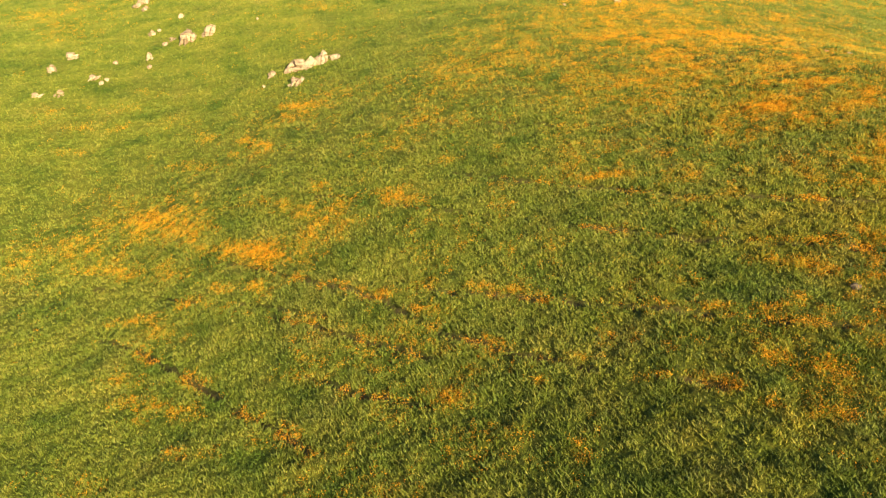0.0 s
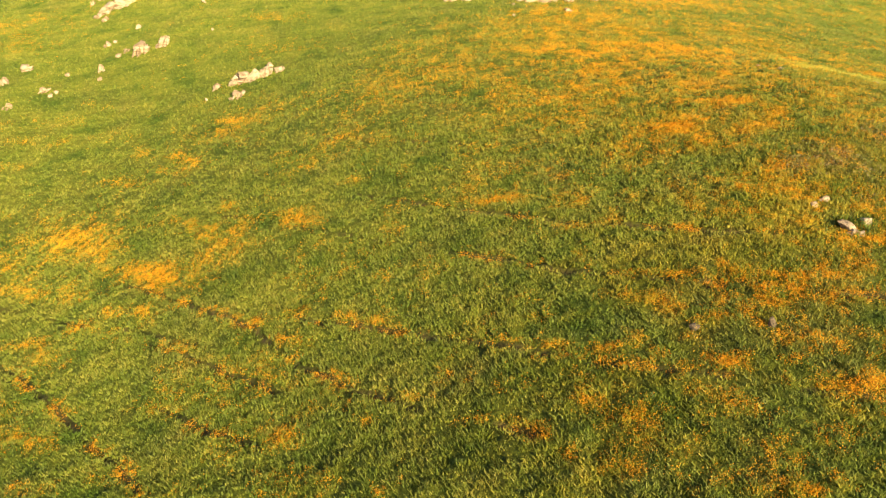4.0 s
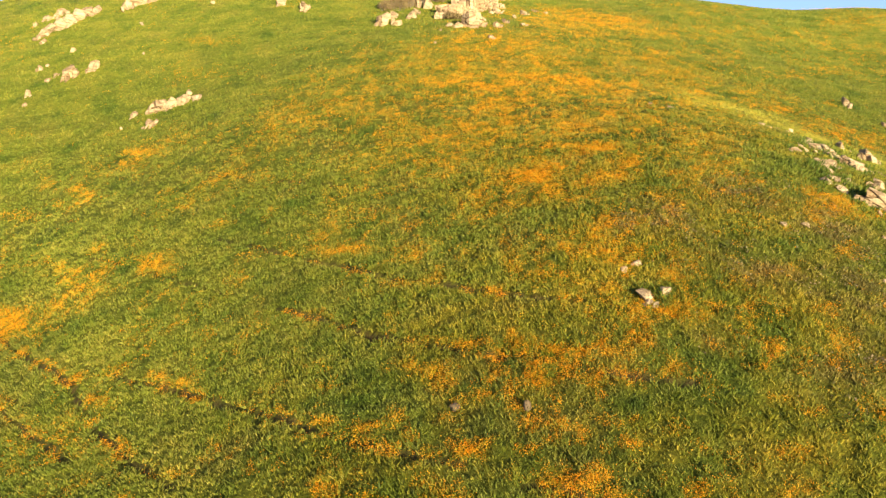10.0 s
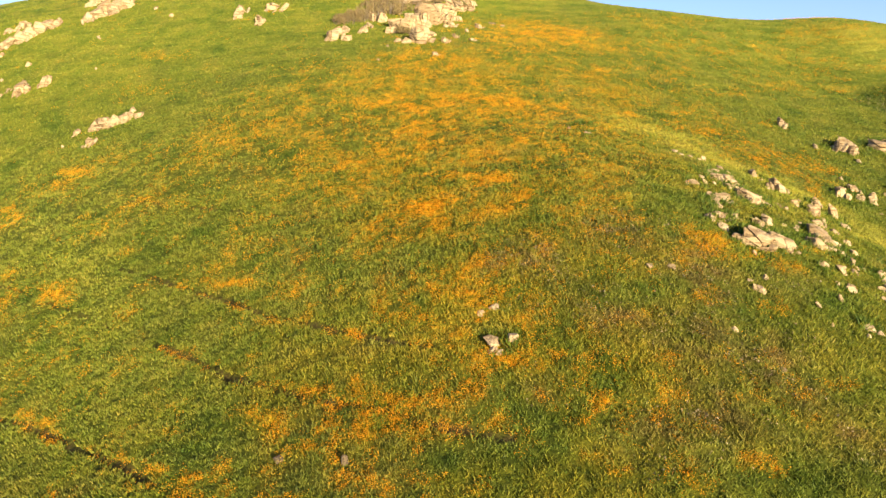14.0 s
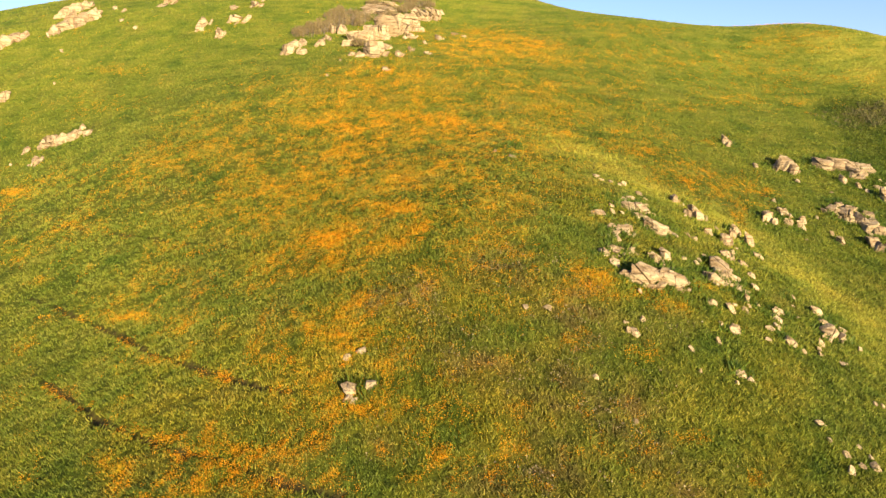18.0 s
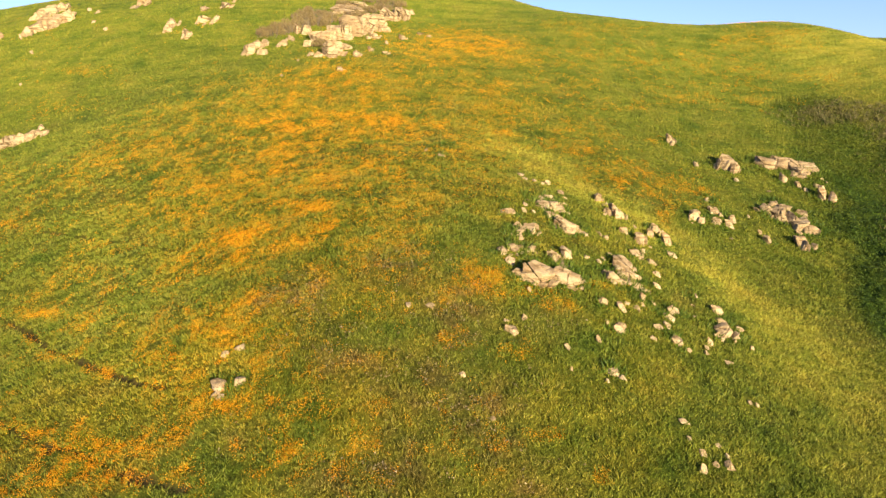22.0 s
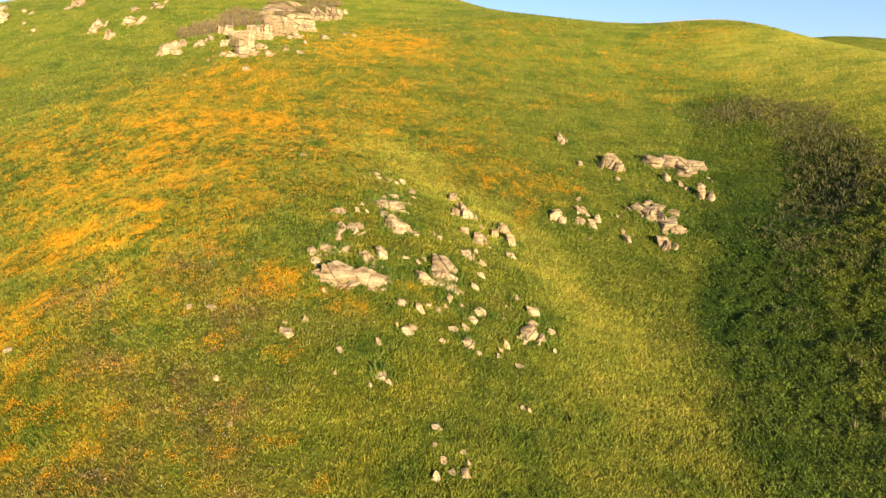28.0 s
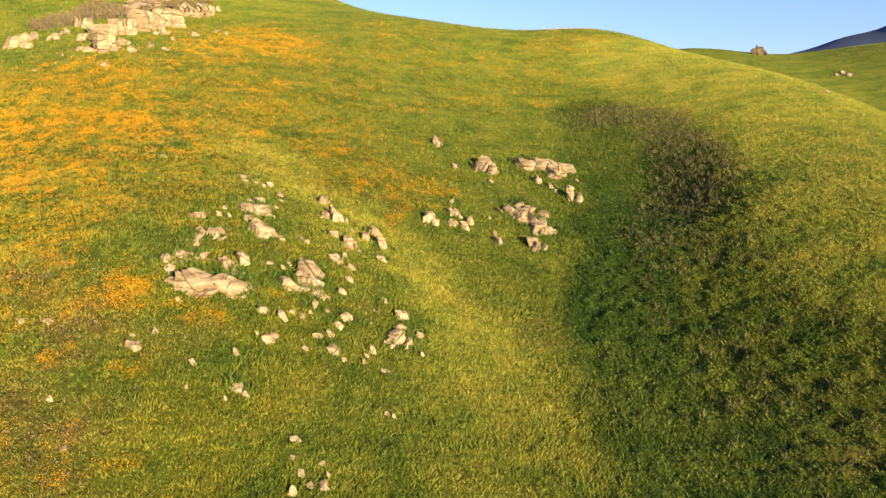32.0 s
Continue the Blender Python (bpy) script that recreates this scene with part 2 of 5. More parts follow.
def wave(x, y, size, seed):
    """Smooth random field of about -1..1 with features of about that size."""
    s = 1.6 / size
    return 1.15 * lattice((x * 0.77 - y * 0.64) * s, (y * 0.77 + x * 0.64) * s, seed) + 0.55 * lattice((x * 0.8 + y * 0.6) * s * 2.1, (y * 0.8 - x * 0.6) * s * 2.1, seed + 101)


def near_line(x, y, pts):
    best = np.full(x.shape, 1e9)
    for (ax, ay), (bx, by) in zip(pts, pts[1:]):
        dx, dy = bx - ax, by - ay
        t = np.clip(((x - ax) * dx + (y - ay) * dy) / (dx * dx + dy * dy), 0, 1)
        best = np.minimum(best, np.hypot(x - ax - t * dx, y - ay - t * dy))
    return best


def step(v, lo, hi):
    t = np.clip((v - lo) / (hi - lo), 0, 1)
    return t * t * (3 - 2 * t)


# ---- poppies and trodden paths, listed on the plan ----
PATCHES, TRAILS = [], []


def poppies(x, y, a, b, turn, thick):
    PATCHES.append((x, y, a, b, radians(turn), thick))


def trail(pts, bloom):
    TRAILS.append((pts, bloom))


# fields of bloom
poppies(12.5, 47.8, 6.39, 5.07, -1, 0.48)
poppies(14.4, 52.4, 4.44, 3.25, 3, 0.42)
poppies(12.5, 37.1, 6.31, 5.55, -24, 0.37)
poppies(3.6, 44.7, 3.83, 7.62, -19, 0.31)
poppies(18.2, 46.3, 2.14, 5.28, 3, 0.42)
poppies(22.7, 60.2, 3.67, 6.66, 7, 0.42)
poppies(26.6, 51.8, 3.66, 4.42, 16, 0.21)
poppies(25.2, 47.4, 3.32, 2.45, 14, 0.24)
poppies(30.4, 42.4, 2.10, 2.57, 21, 0.16)
poppies(32.9, 39.7, 2.08, 2.16, 25, 0.26)
poppies(14.5, 29.3, 3.20, 2.28, -26, 0.31)
poppies(16.7, 23.5, 1.56, 1.80, -11, 0.36)
poppies(11.5, 42.4, 7.21, 3.89, -10, 0.31)
poppies(32.9, 69.7, 3.15, 2.79, 3, 0.13)
poppies(54.7, 78.4, 6.36, 2.27, 20, 0.31)
poppies(33.6, 59.9, 6.07, 4.09, 21, 0.10)
poppies(44.7, 55.5, 2.46, 1.82, 0, 0.10)
poppies(31.4, 50.0, 1.60, 2.03, 17, 0.21)
poppies(25.2, 53.7, 5.05, 3.65, 15, 0.16)
poppies(20.8, 30.4, 1.45, 2.58, -2, 0.18)
poppies(13.8, 45.5, 5.32, 5.71, 0, 0.42)
poppies(14.9, 29.1, 2.16, 2.03, -23, 0.40)
poppies(18.3, 42.0, 2.95, 2.01, 2, 0.42)
poppies(23.7, 59.9, 5.71, 6.45, 10, 0.37)
poppies(23.9, 48.3, 4.80, 4.28, 14, 0.26)
poppies(29.9, 41.5, 2.48, 3.04, 27, 0.21)
poppies(33.3, 38.7, 3.13, 2.11, 24, 0.24)
poppies(31.4, 59.7, 3.06, 3.07, 17, 0.21)
poppies(-7.9, 54.5, 3.44, 1.56, -21, 0.16)
poppies(-5.8, 43.9, 3.96, 1.80, -33, 0.16)
poppies(-2.0, 35.5, 1.66, 2.22, -21, 0.14)
poppies(36.6, 68.8, 3.98, 1.44, 25, 0.16)
poppies(14.2, 46.3, 4.36, 7.66, 2, 0.31)
poppies(22.6, 60.2, 5.48, 9.75, 11, 0.37)
poppies(19.7, 41.7, 2.03, 1.94, 8, 0.48)
poppies(15.1, 40.2, 5.01, 4.78, -12, 0.26)
poppies(15.1, 29.0, 2.23, 1.46, -28, 0.40)
poppies(-4.5, 29.7, 1.37, 2.14, -22, 0.36)
poppies(-7.8, 43.2, 3.55, 2.06, -34, 0.16)
poppies(6.0, 29.0, 1.68, 1.36, -22, 0.09)
poppies(20.9, 25.9, 1.79, 2.93, -1, 0.22)
poppies(20.8, 42.3, 4.49, 8.22, 12, 0.26)
poppies(19.9, 32.7, 2.83, 4.93, -5, 0.27)
poppies(21.9, 58.5, 5.13, 6.01, 13, 0.37)
poppies(24.0, 32.8, 1.39, 2.11, 23, 0.18)
poppies(56.3, 80.4, 5.99, 2.31, 33, 0.21)
poppies(44.5, 60.2, 4.08, 5.81, 11, 0.16)
poppies(37.1, 60.6, 5.60, 3.86, 26, 0.16)
poppies(31.2, 39.8, 1.68, 1.88, 27, 0.26)
poppies(31.8, 37.9, 1.70, 1.74, 32, 0.26)
poppies(31.3, 42.0, 1.50, 1.33, 23, 0.26)
poppies(30.3, 46.0, 2.35, 2.39, 19, 0.24)
poppies(39.5, 53.8, 2.86, 1.89, 19, 0.24)
poppies(45.4, 59.6, 2.26, 2.09, 3, 0.21)
poppies(51.0, 68.0, 3.14, 5.08, 5, 0.19)
poppies(51.1, 57.5, 2.33, 2.09, -36, 0.16)
poppies(34.5, 62.4, 1.56, 3.71, 18, 0.26)
poppies(27.3, 55.6, 3.61, 12.00, 16, 0.21)
poppies(-14.4, 36.4, 4.27, 1.63, -34, 0.42)
poppies(-18.7, 35.0, 3.30, 1.72, -23, 0.31)
poppies(-14.7, 36.0, 3.18, 1.04, -41, 0.70)
poppies(-16.6, 34.7, 2.24, 0.80, -40, 0.50)
poppies(-12.0, 33.8, 2.36, 0.73, -48, 0.50)
poppies(-6.0, 31.2, 1.52, 0.48, -38, 0.70)
poppies(-7.6, 32.8, 1.72, 0.43, -39, 0.40)
poppies(-8.1, 29.6, 1.80, 0.58, -40, 0.80)
poppies(-7.1, 28.5, 1.22, 0.35, -35, 0.70)
poppies(-9.9, 30.9, 1.32, 0.37, -40, 0.50)
poppies(-11.6, 30.5, 1.82, 0.52, -40, 0.40)
poppies(-13.7, 31.4, 1.46, 0.44, -40, 0.40)
poppies(-15.3, 32.5, 1.68, 0.35, -30, 0.40)
poppies(-1.8, 30.1, 0.99, 0.51, -43, 0.50)
poppies(-1.2, 30.5, 0.52, 0.27, -65, 0.50)
poppies(-5.3, 32.7, 0.98, 0.30, -38, 0.35)
poppies(-9.7, 40.7, 2.13, 0.65, -47, 0.50)
poppies(-13.5, 43.7, 1.22, 0.49, -47, 0.35)
poppies(-10.4, 40.0, 1.70, 0.45, -43, 0.30)
poppies(-13.7, 40.9, 1.99, 0.47, -33, 0.25)
poppies(-8.2, 44.2, 1.65, 0.34, -39, 0.60)
poppies(-7.6, 45.4, 1.13, 0.29, -41, 0.35)
poppies(-0.2, 36.5, 1.08, 0.42, -34, 0.30)
poppies(-2.0, 34.5, 0.62, 0.31, -52, 0.40)
poppies(-3.1, 36.3, 1.04, 0.37, -41, 0.30)
poppies(0.8, 31.9, 0.74, 0.26, -27, 0.40)
poppies(-23.2, 47.6, 1.96, 0.56, -7, 0.40)
poppies(-24.4, 49.2, 2.02, 0.60, -7, 0.30)
poppies(-20.9, 49.1, 1.68, 0.46, -11, 0.30)
poppies(-21.0, 46.8, 1.20, 0.33, -10, 0.30)
poppies(-22.7, 45.0, 1.13, 0.42, -9, 0.30)
poppies(-19.3, 50.6, 1.11, 0.30, -14, 0.30)
poppies(-19.7, 47.1, 1.07, 0.42, -18, 0.30)
poppies(-32.8, 64.5, 3.81, 1.48, -24, 0.30)
poppies(-28.8, 60.4, 2.84, 0.88, -19, 0.25)
poppies(-29.4, 65.8, 2.71, 1.00, -27, 0.25)
poppies(-16.5, 46.9, 1.78, 0.44, -19, 0.25)
poppies(-7.0, 26.6, 0.68, 0.25, -38, 0.40)
poppies(-8.6, 27.4, 0.88, 0.27, -35, 0.35)
poppies(-9.6, 27.0, 1.04, 0.26, -32, 0.35)
poppies(-12.0, 27.2, 1.41, 0.28, -29, 0.40)
poppies(-10.6, 25.8, 1.02, 0.29, -33, 0.40)
poppies(-4.5, 23.8, 0.42, 0.18, -38, 0.50)
poppies(-4.9, 22.0, 0.42, 0.18, -55, 0.40)
poppies(-2.7, 22.3, 0.43, 0.16, -29, 0.50)
poppies(-0.6, 23.5, 0.48, 0.21, -33, 0.40)
poppies(1.0, 22.7, 0.46, 0.21, -34, 0.50)
poppies(2.1, 22.0, 0.84, 0.16, -26, 0.35)
poppies(-2.1, 23.8, 0.62, 0.21, -29, 0.30)
poppies(-0.6, 22.1, 0.68, 0.24, -30, 0.30)
poppies(-1.0, 20.7, 0.35, 0.16, -39, 0.35)
poppies(-0.1, 19.9, 0.35, 0.19, -47, 0.30)
poppies(-4.3, 20.8, 0.69, 0.20, -28, 0.40)
poppies(-5.3, 21.3, 0.51, 0.19, -34, 0.35)
poppies(-11.0, 23.6, 0.91, 0.26, -30, 0.40)
poppies(-10.0, 22.1, 1.09, 0.30, -27, 0.50)
poppies(-8.3, 21.0, 0.80, 0.27, -32, 0.45)
poppies(-9.9, 21.3, 0.55, 0.18, -31, 0.30)
poppies(-7.6, 19.2, 0.90, 0.21, -24, 0.40)
poppies(-5.5, 18.6, 0.44, 0.16, -28, 0.30)
poppies(-4.0, 17.8, 0.48, 0.21, -42, 0.60)
poppies(-1.8, 17.8, 0.46, 0.22, -46, 0.30)
poppies(-0.2, 18.0, 0.78, 0.32, -33, 0.50)
poppies(0.5, 17.3, 0.29, 0.16, -38, 0.60)
poppies(-0.6, 17.6, 0.30, 0.16, -37, 0.60)
poppies(-1.7, 18.6, 0.41, 0.16, -31, 0.40)
poppies(2.2, 17.4, 0.27, 0.16, -40, 0.70)
poppies(0.7, 18.6, 0.75, 0.20, -28, 0.25)
poppies(2.6, 14.6, 0.22, 0.16, -35, 0.70)
poppies(3.4, 17.8, 0.34, 0.16, -28, 0.60)
poppies(4.9, 16.2, 0.37, 0.16, -29, 0.50)
poppies(5.9, 15.6, 0.62, 0.18, -25, 0.75)
poppies(6.3, 15.0, 0.26, 0.16, -25, 0.60)
poppies(7.4, 18.1, 0.39, 0.16, -27, 0.40)
poppies(8.6, 17.4, 0.50, 0.18, -25, 0.50)
poppies(11.2, 15.9, 0.32, 0.17, -15, 0.60)
poppies(10.7, 16.5, 0.33, 0.18, -18, 0.40)
poppies(9.7, 15.8, 0.38, 0.20, -19, 0.35)
poppies(8.6, 14.9, 0.49, 0.33, -22, 0.45)
poppies(7.8, 15.6, 0.52, 0.19, -23, 0.50)
poppies(8.3, 15.7, 0.39, 0.20, -23, 0.30)
poppies(7.9, 13.6, 0.40, 0.28, -21, 0.50)
poppies(8.1, 13.2, 0.28, 0.23, -18, 0.50)
poppies(8.9, 13.0, 0.30, 0.21, 65, 0.40)
poppies(9.5, 12.7, 0.30, 0.25, 46, 0.50)
poppies(10.1, 13.8, 0.22, 0.16, -11, 0.50)
poppies(9.0, 12.4, 0.31, 0.17, -13, 0.50)
poppies(6.9, 14.2, 0.25, 0.16, -27, 0.40)
poppies(11.3, 13.1, 0.54, 0.31, -4, 0.60)
poppies(11.1, 12.0, 0.31, 0.20, 2, 0.60)
poppies(11.4, 13.9, 0.35, 0.25, 2, 0.40)
poppies(13.3, 14.8, 0.30, 0.16, -7, 0.50)
poppies(12.1, 13.5, 0.39, 0.24, 0, 0.40)
poppies(11.7, 12.1, 0.32, 0.21, 36, 0.40)
poppies(6.7, 27.7, 1.29, 0.26, -26, 0.60)
poppies(5.8, 28.2, 0.41, 0.18, -32, 0.50)
poppies(9.4, 26.1, 0.62, 0.37, -55, 0.50)
poppies(10.4, 24.2, 0.57, 0.28, -82, 0.50)
poppies(11.4, 25.2, 0.59, 0.33, -43, 0.40)
poppies(8.9, 22.6, 0.66, 0.22, -85, 0.60)
poppies(9.0, 21.6, 0.32, 0.17, -77, 0.40)
poppies(12.6, 20.5, 0.48, 0.25, 85, 0.65)
poppies(11.0, 20.1, 1.04, 0.16, -22, 0.50)
poppies(11.6, 19.9, 0.67, 0.16, -21, 0.50)
poppies(7.0, 20.6, 0.62, 0.29, -34, 0.40)
poppies(7.2, 19.7, 0.48, 0.18, -29, 0.30)
poppies(9.5, 19.7, 0.54, 0.24, -28, 0.70)
poppies(10.2, 19.2, 0.52, 0.28, -29, 0.70)
poppies(10.6, 18.4, 0.38, 0.28, -65, 0.50)
poppies(11.2, 18.5, 0.40, 0.26, -30, 0.50)
poppies(11.3, 17.8, 0.38, 0.25, -26, 0.60)
poppies(11.9, 18.1, 0.45, 0.22, -19, 0.40)
poppies(13.3, 18.3, 0.56, 0.44, 85, 0.65)
poppies(13.8, 18.0, 0.54, 0.29, 77, 0.60)
poppies(13.3, 17.6, 0.29, 0.21, -16, 0.60)
poppies(13.7, 18.8, 0.46, 0.23, -16, 0.60)
poppies(14.5, 17.8, 0.42, 0.29, 72, 0.40)
poppies(15.0, 18.5, 0.33, 0.22, 71, 0.40)
poppies(16.1, 17.7, 0.64, 0.25, -7, 0.50)
poppies(16.7, 19.8, 0.70, 0.16, -11, 0.60)
poppies(15.6, 21.0, 0.67, 0.33, 75, 0.50)
poppies(16.1, 21.7, 0.42, 0.34, 75, 0.50)
poppies(15.1, 22.0, 0.60, 0.51, -84, 0.35)
poppies(16.2, 24.0, 1.02, 0.56, 77, 0.65)
poppies(15.7, 23.1, 0.46, 0.37, -33, 0.50)
poppies(14.6, 23.9, 0.39, 0.20, -29, 0.60)
poppies(14.2, 24.4, 0.33, 0.25, -57, 0.40)
poppies(17.8, 24.3, 0.46, 0.35, -16, 0.50)
poppies(18.6, 24.6, 0.48, 0.43, 8, 0.50)
poppies(17.7, 19.5, 0.38, 0.29, 47, 0.30)
poppies(18.0, 18.3, 0.44, 0.21, -1, 0.50)
poppies(19.3, 18.0, 0.45, 0.20, 57, 0.50)
poppies(18.4, 18.2, 0.25, 0.18, 30, 0.30)
poppies(17.1, 16.6, 0.49, 0.25, 60, 0.45)
poppies(15.9, 15.7, 0.39, 0.20, 0, 0.50)
poppies(16.2, 16.0, 0.27, 0.17, 5, 0.40)
poppies(16.7, 14.9, 0.38, 0.18, 2, 0.75)
poppies(16.4, 15.1, 0.32, 0.16, 1, 0.60)
poppies(18.3, 14.9, 0.57, 0.18, 1, 0.50)
poppies(19.4, 16.0, 0.41, 0.16, 2, 0.50)
poppies(19.0, 16.5, 0.42, 0.17, 3, 0.40)
poppies(14.6, 14.8, 0.49, 0.24, -3, 0.50)
poppies(14.0, 14.8, 0.49, 0.32, -2, 0.50)
poppies(15.0, 15.3, 0.25, 0.16, 1, 0.40)
poppies(13.6, 14.3, 0.35, 0.16, -7, 0.50)
poppies(14.1, 13.9, 0.23, 0.16, -4, 0.70)
poppies(15.8, 13.9, 0.32, 0.23, 25, 0.60)
poppies(16.5, 13.6, 0.29, 0.16, 3, 0.50)
poppies(17.9, 13.8, 0.49, 0.24, 8, 0.75)
poppies(17.3, 14.6, 0.38, 0.21, 9, 0.30)
poppies(21.1, 18.3, 0.41, 0.23, 36, 0.40)
poppies(20.4, 17.2, 0.56, 0.24, 51, 0.30)
poppies(24.3, 25.2, 1.45, 0.50, 51, 0.60)
poppies(24.5, 24.5, 1.14, 0.46, 45, 0.50)
poppies(23.4, 22.0, 0.60, 0.28, 43, 0.40)
poppies(-8.7, 40.0, 1.35, 0.37, -55, 0.35)
poppies(-1.6, 34.4, 0.94, 0.30, -67, 0.40)
poppies(0.8, 31.7, 0.77, 0.24, -25, 0.40)
poppies(18.3, 21.4, 0.86, 0.64, 54, 0.20)
poppies(20.7, 20.9, 1.12, 0.70, 19, 0.15)
poppies(13.4, 22.4, 0.75, 0.35, -27, 0.35)
poppies(12.7, 25.3, 0.49, 0.32, -54, 0.40)
poppies(12.9, 23.4, 0.40, 0.24, -54, 0.50)
poppies(14.4, 23.6, 0.54, 0.28, -31, 0.50)
poppies(13.9, 22.3, 0.61, 0.31, -28, 0.40)
poppies(14.9, 22.0, 0.48, 0.25, -25, 0.50)
poppies(17.2, 21.6, 0.45, 0.37, -28, 0.30)
poppies(12.5, 22.0, 0.81, 0.16, -21, 0.50)
poppies(9.5, 24.0, 0.98, 0.23, -26, 0.50)
poppies(14.6, 20.3, 0.44, 0.23, -20, 0.60)
poppies(13.6, 19.9, 0.29, 0.20, -43, 0.40)
poppies(9.5, 17.2, 0.55, 0.20, -67, 0.40)
poppies(21.1, 15.9, 0.55, 0.28, 8, 0.55)
poppies(22.3, 16.3, 0.50, 0.22, 8, 0.75)
poppies(23.0, 16.2, 0.37, 0.21, 17, 0.60)
poppies(22.0, 17.3, 0.45, 0.24, 10, 0.35)
poppies(24.6, 18.7, 0.36, 0.19, 48, 0.30)
poppies(15.1, 16.0, 0.28, 0.23, -24, 0.40)
poppies(13.9, 16.8, 0.45, 0.33, -27, 0.35)
poppies(14.4, 51.8, 3.63, 2.28, -1, 0.75)
poppies(12.1, 44.4, 2.30, 1.86, -42, 0.65)
poppies(16.3, 47.2, 2.70, 2.20, 81, 0.70)
poppies(18.9, 43.5, 2.12, 1.67, 71, 0.70)
poppies(14.2, 42.2, 1.74, 1.35, -27, 0.60)
poppies(9.6, 47.7, 2.43, 1.44, -23, 0.45)
poppies(9.9, 39.2, 1.23, 0.64, -27, 0.55)
poppies(8.1, 39.1, 1.05, 0.37, -21, 0.35)
poppies(14.3, 37.3, 2.03, 1.10, -34, 0.60)
poppies(16.8, 34.9, 1.82, 1.03, -78, 0.50)
poppies(12.0, 36.8, 1.36, 0.62, -31, 0.45)
poppies(17.1, 31.1, 1.65, 0.67, -32, 0.80)
poppies(15.4, 31.9, 0.93, 0.42, -40, 0.50)
poppies(14.0, 29.9, 1.58, 0.80, -47, 0.85)
poppies(12.6, 32.0, 1.13, 0.60, -56, 0.50)
poppies(14.7, 30.8, 0.82, 0.43, -50, 0.60)
poppies(17.0, 28.0, 0.98, 0.50, -32, 0.35)
poppies(19.5, 26.9, 0.50, 0.25, 83, 0.60)
poppies(11.8, 28.3, 0.61, 0.28, -42, 0.50)
poppies(12.1, 29.4, 0.92, 0.39, -39, 0.35)
poppies(15.4, 24.9, 0.44, 0.19, -28, 0.30)
poppies(6.0, 36.2, 0.73, 0.37, -34, 0.30)
poppies(5.1, 41.4, 0.98, 0.38, -25, 0.25)
poppies(0.7, 38.8, 0.87, 0.30, -32, 0.40)
poppies(25.1, 61.1, 3.46, 2.48, 48, 0.75)
poppies(22.5, 68.0, 3.54, 2.06, 77, 0.40)
poppies(20.9, 52.5, 2.94, 2.18, 50, 0.55)
poppies(25.1, 51.0, 2.78, 1.57, 30, 0.50)
poppies(25.2, 47.6, 1.77, 0.99, 31, 0.40)
poppies(21.4, 46.7, 1.99, 1.27, 25, 0.50)
poppies(26.9, 45.3, 2.30, 1.13, 35, 0.35)
poppies(28.0, 57.0, 2.27, 1.29, 39, 0.30)
poppies(31.3, 52.9, 2.67, 1.03, 30, 0.20)
poppies(37.3, 60.6, 3.90, 1.14, 30, 0.20)
poppies(29.2, 43.6, 1.67, 0.75, 47, 0.35)
poppies(23.9, 24.6, 0.96, 0.45, 62, 0.60)
poppies(23.4, 23.9, 0.68, 0.27, 67, 0.50)
poppies(25.4, 21.7, 0.55, 0.26, 25, 0.55)
poppies(24.9, 24.2, 0.55, 0.29, 41, 0.30)
poppies(6.9, 46.0, 2.11, 1.00, -27, 0.30)
poppies(4.0, 53.0, 2.21, 0.98, -37, 0.20)
poppies(19.3, 34.8, 1.99, 1.08, 88, 0.35)
poppies(18.4, 28.6, 0.98, 0.69, -38, 0.35)
poppies(15.8, 26.8, 1.43, 0.55, -29, 0.30)
poppies(18.6, 25.2, 1.01, 0.68, -20, 0.30)
poppies(8.8, 34.7, 1.68, 0.73, -30, 0.20)
poppies(26.4, 46.8, 1.61, 0.93, 27, 0.40)
poppies(28.1, 46.3, 1.65, 0.88, 29, 0.35)
poppies(26.0, 42.5, 1.21, 0.72, 40, 0.40)
poppies(30.4, 41.6, 1.72, 0.81, 59, 0.35)
poppies(32.0, 40.4, 1.76, 0.63, 36, 0.45)
poppies(32.1, 38.2, 1.61, 0.55, 40, 0.55)
poppies(34.1, 39.0, 1.71, 0.55, 33, 0.55)
poppies(33.5, 35.3, 1.47, 0.37, 66, 0.75)
poppies(36.0, 39.2, 1.22, 0.43, 29, 0.40)
poppies(35.4, 45.3, 1.72, 0.59, 25, 0.30)
poppies(35.4, 50.7, 2.84, 0.73, 24, 0.30)
poppies(29.7, 37.1, 1.19, 0.45, 59, 0.20)
poppies(51.0, 67.3, 3.92, 1.91, 30, 0.30)
poppies(57.7, 80.0, 5.53, 1.77, 33, 0.45)
poppies(47.7, 68.1, 3.97, 1.20, 35, 0.25)
poppies(44.8, 54.8, 1.61, 0.95, 37, 0.30)
poppies(39.3, 54.3, 3.13, 0.80, 24, 0.25)
poppies(24.2, 25.2, 0.84, 0.57, 68, 0.55)
poppies(23.6, 24.2, 0.58, 0.28, 81, 0.45)
poppies(24.6, 26.1, 0.46, 0.29, 67, 0.50)
poppies(27.0, 24.3, 0.64, 0.36, 41, 0.60)
poppies(26.5, 24.9, 0.91, 0.29, 22, 0.50)
poppies(28.6, 26.1, 1.09, 0.24, 29, 0.40)
poppies(25.5, 21.6, 0.30, 0.20, 33, 0.75)
poppies(25.2, 21.5, 0.36, 0.16, 12, 0.50)
poppies(21.4, 18.3, 0.45, 0.16, 1, 0.60)
poppies(24.8, 18.4, 0.53, 0.16, 6, 0.40)
poppies(26.0, 18.9, 0.64, 0.17, 9, 0.30)
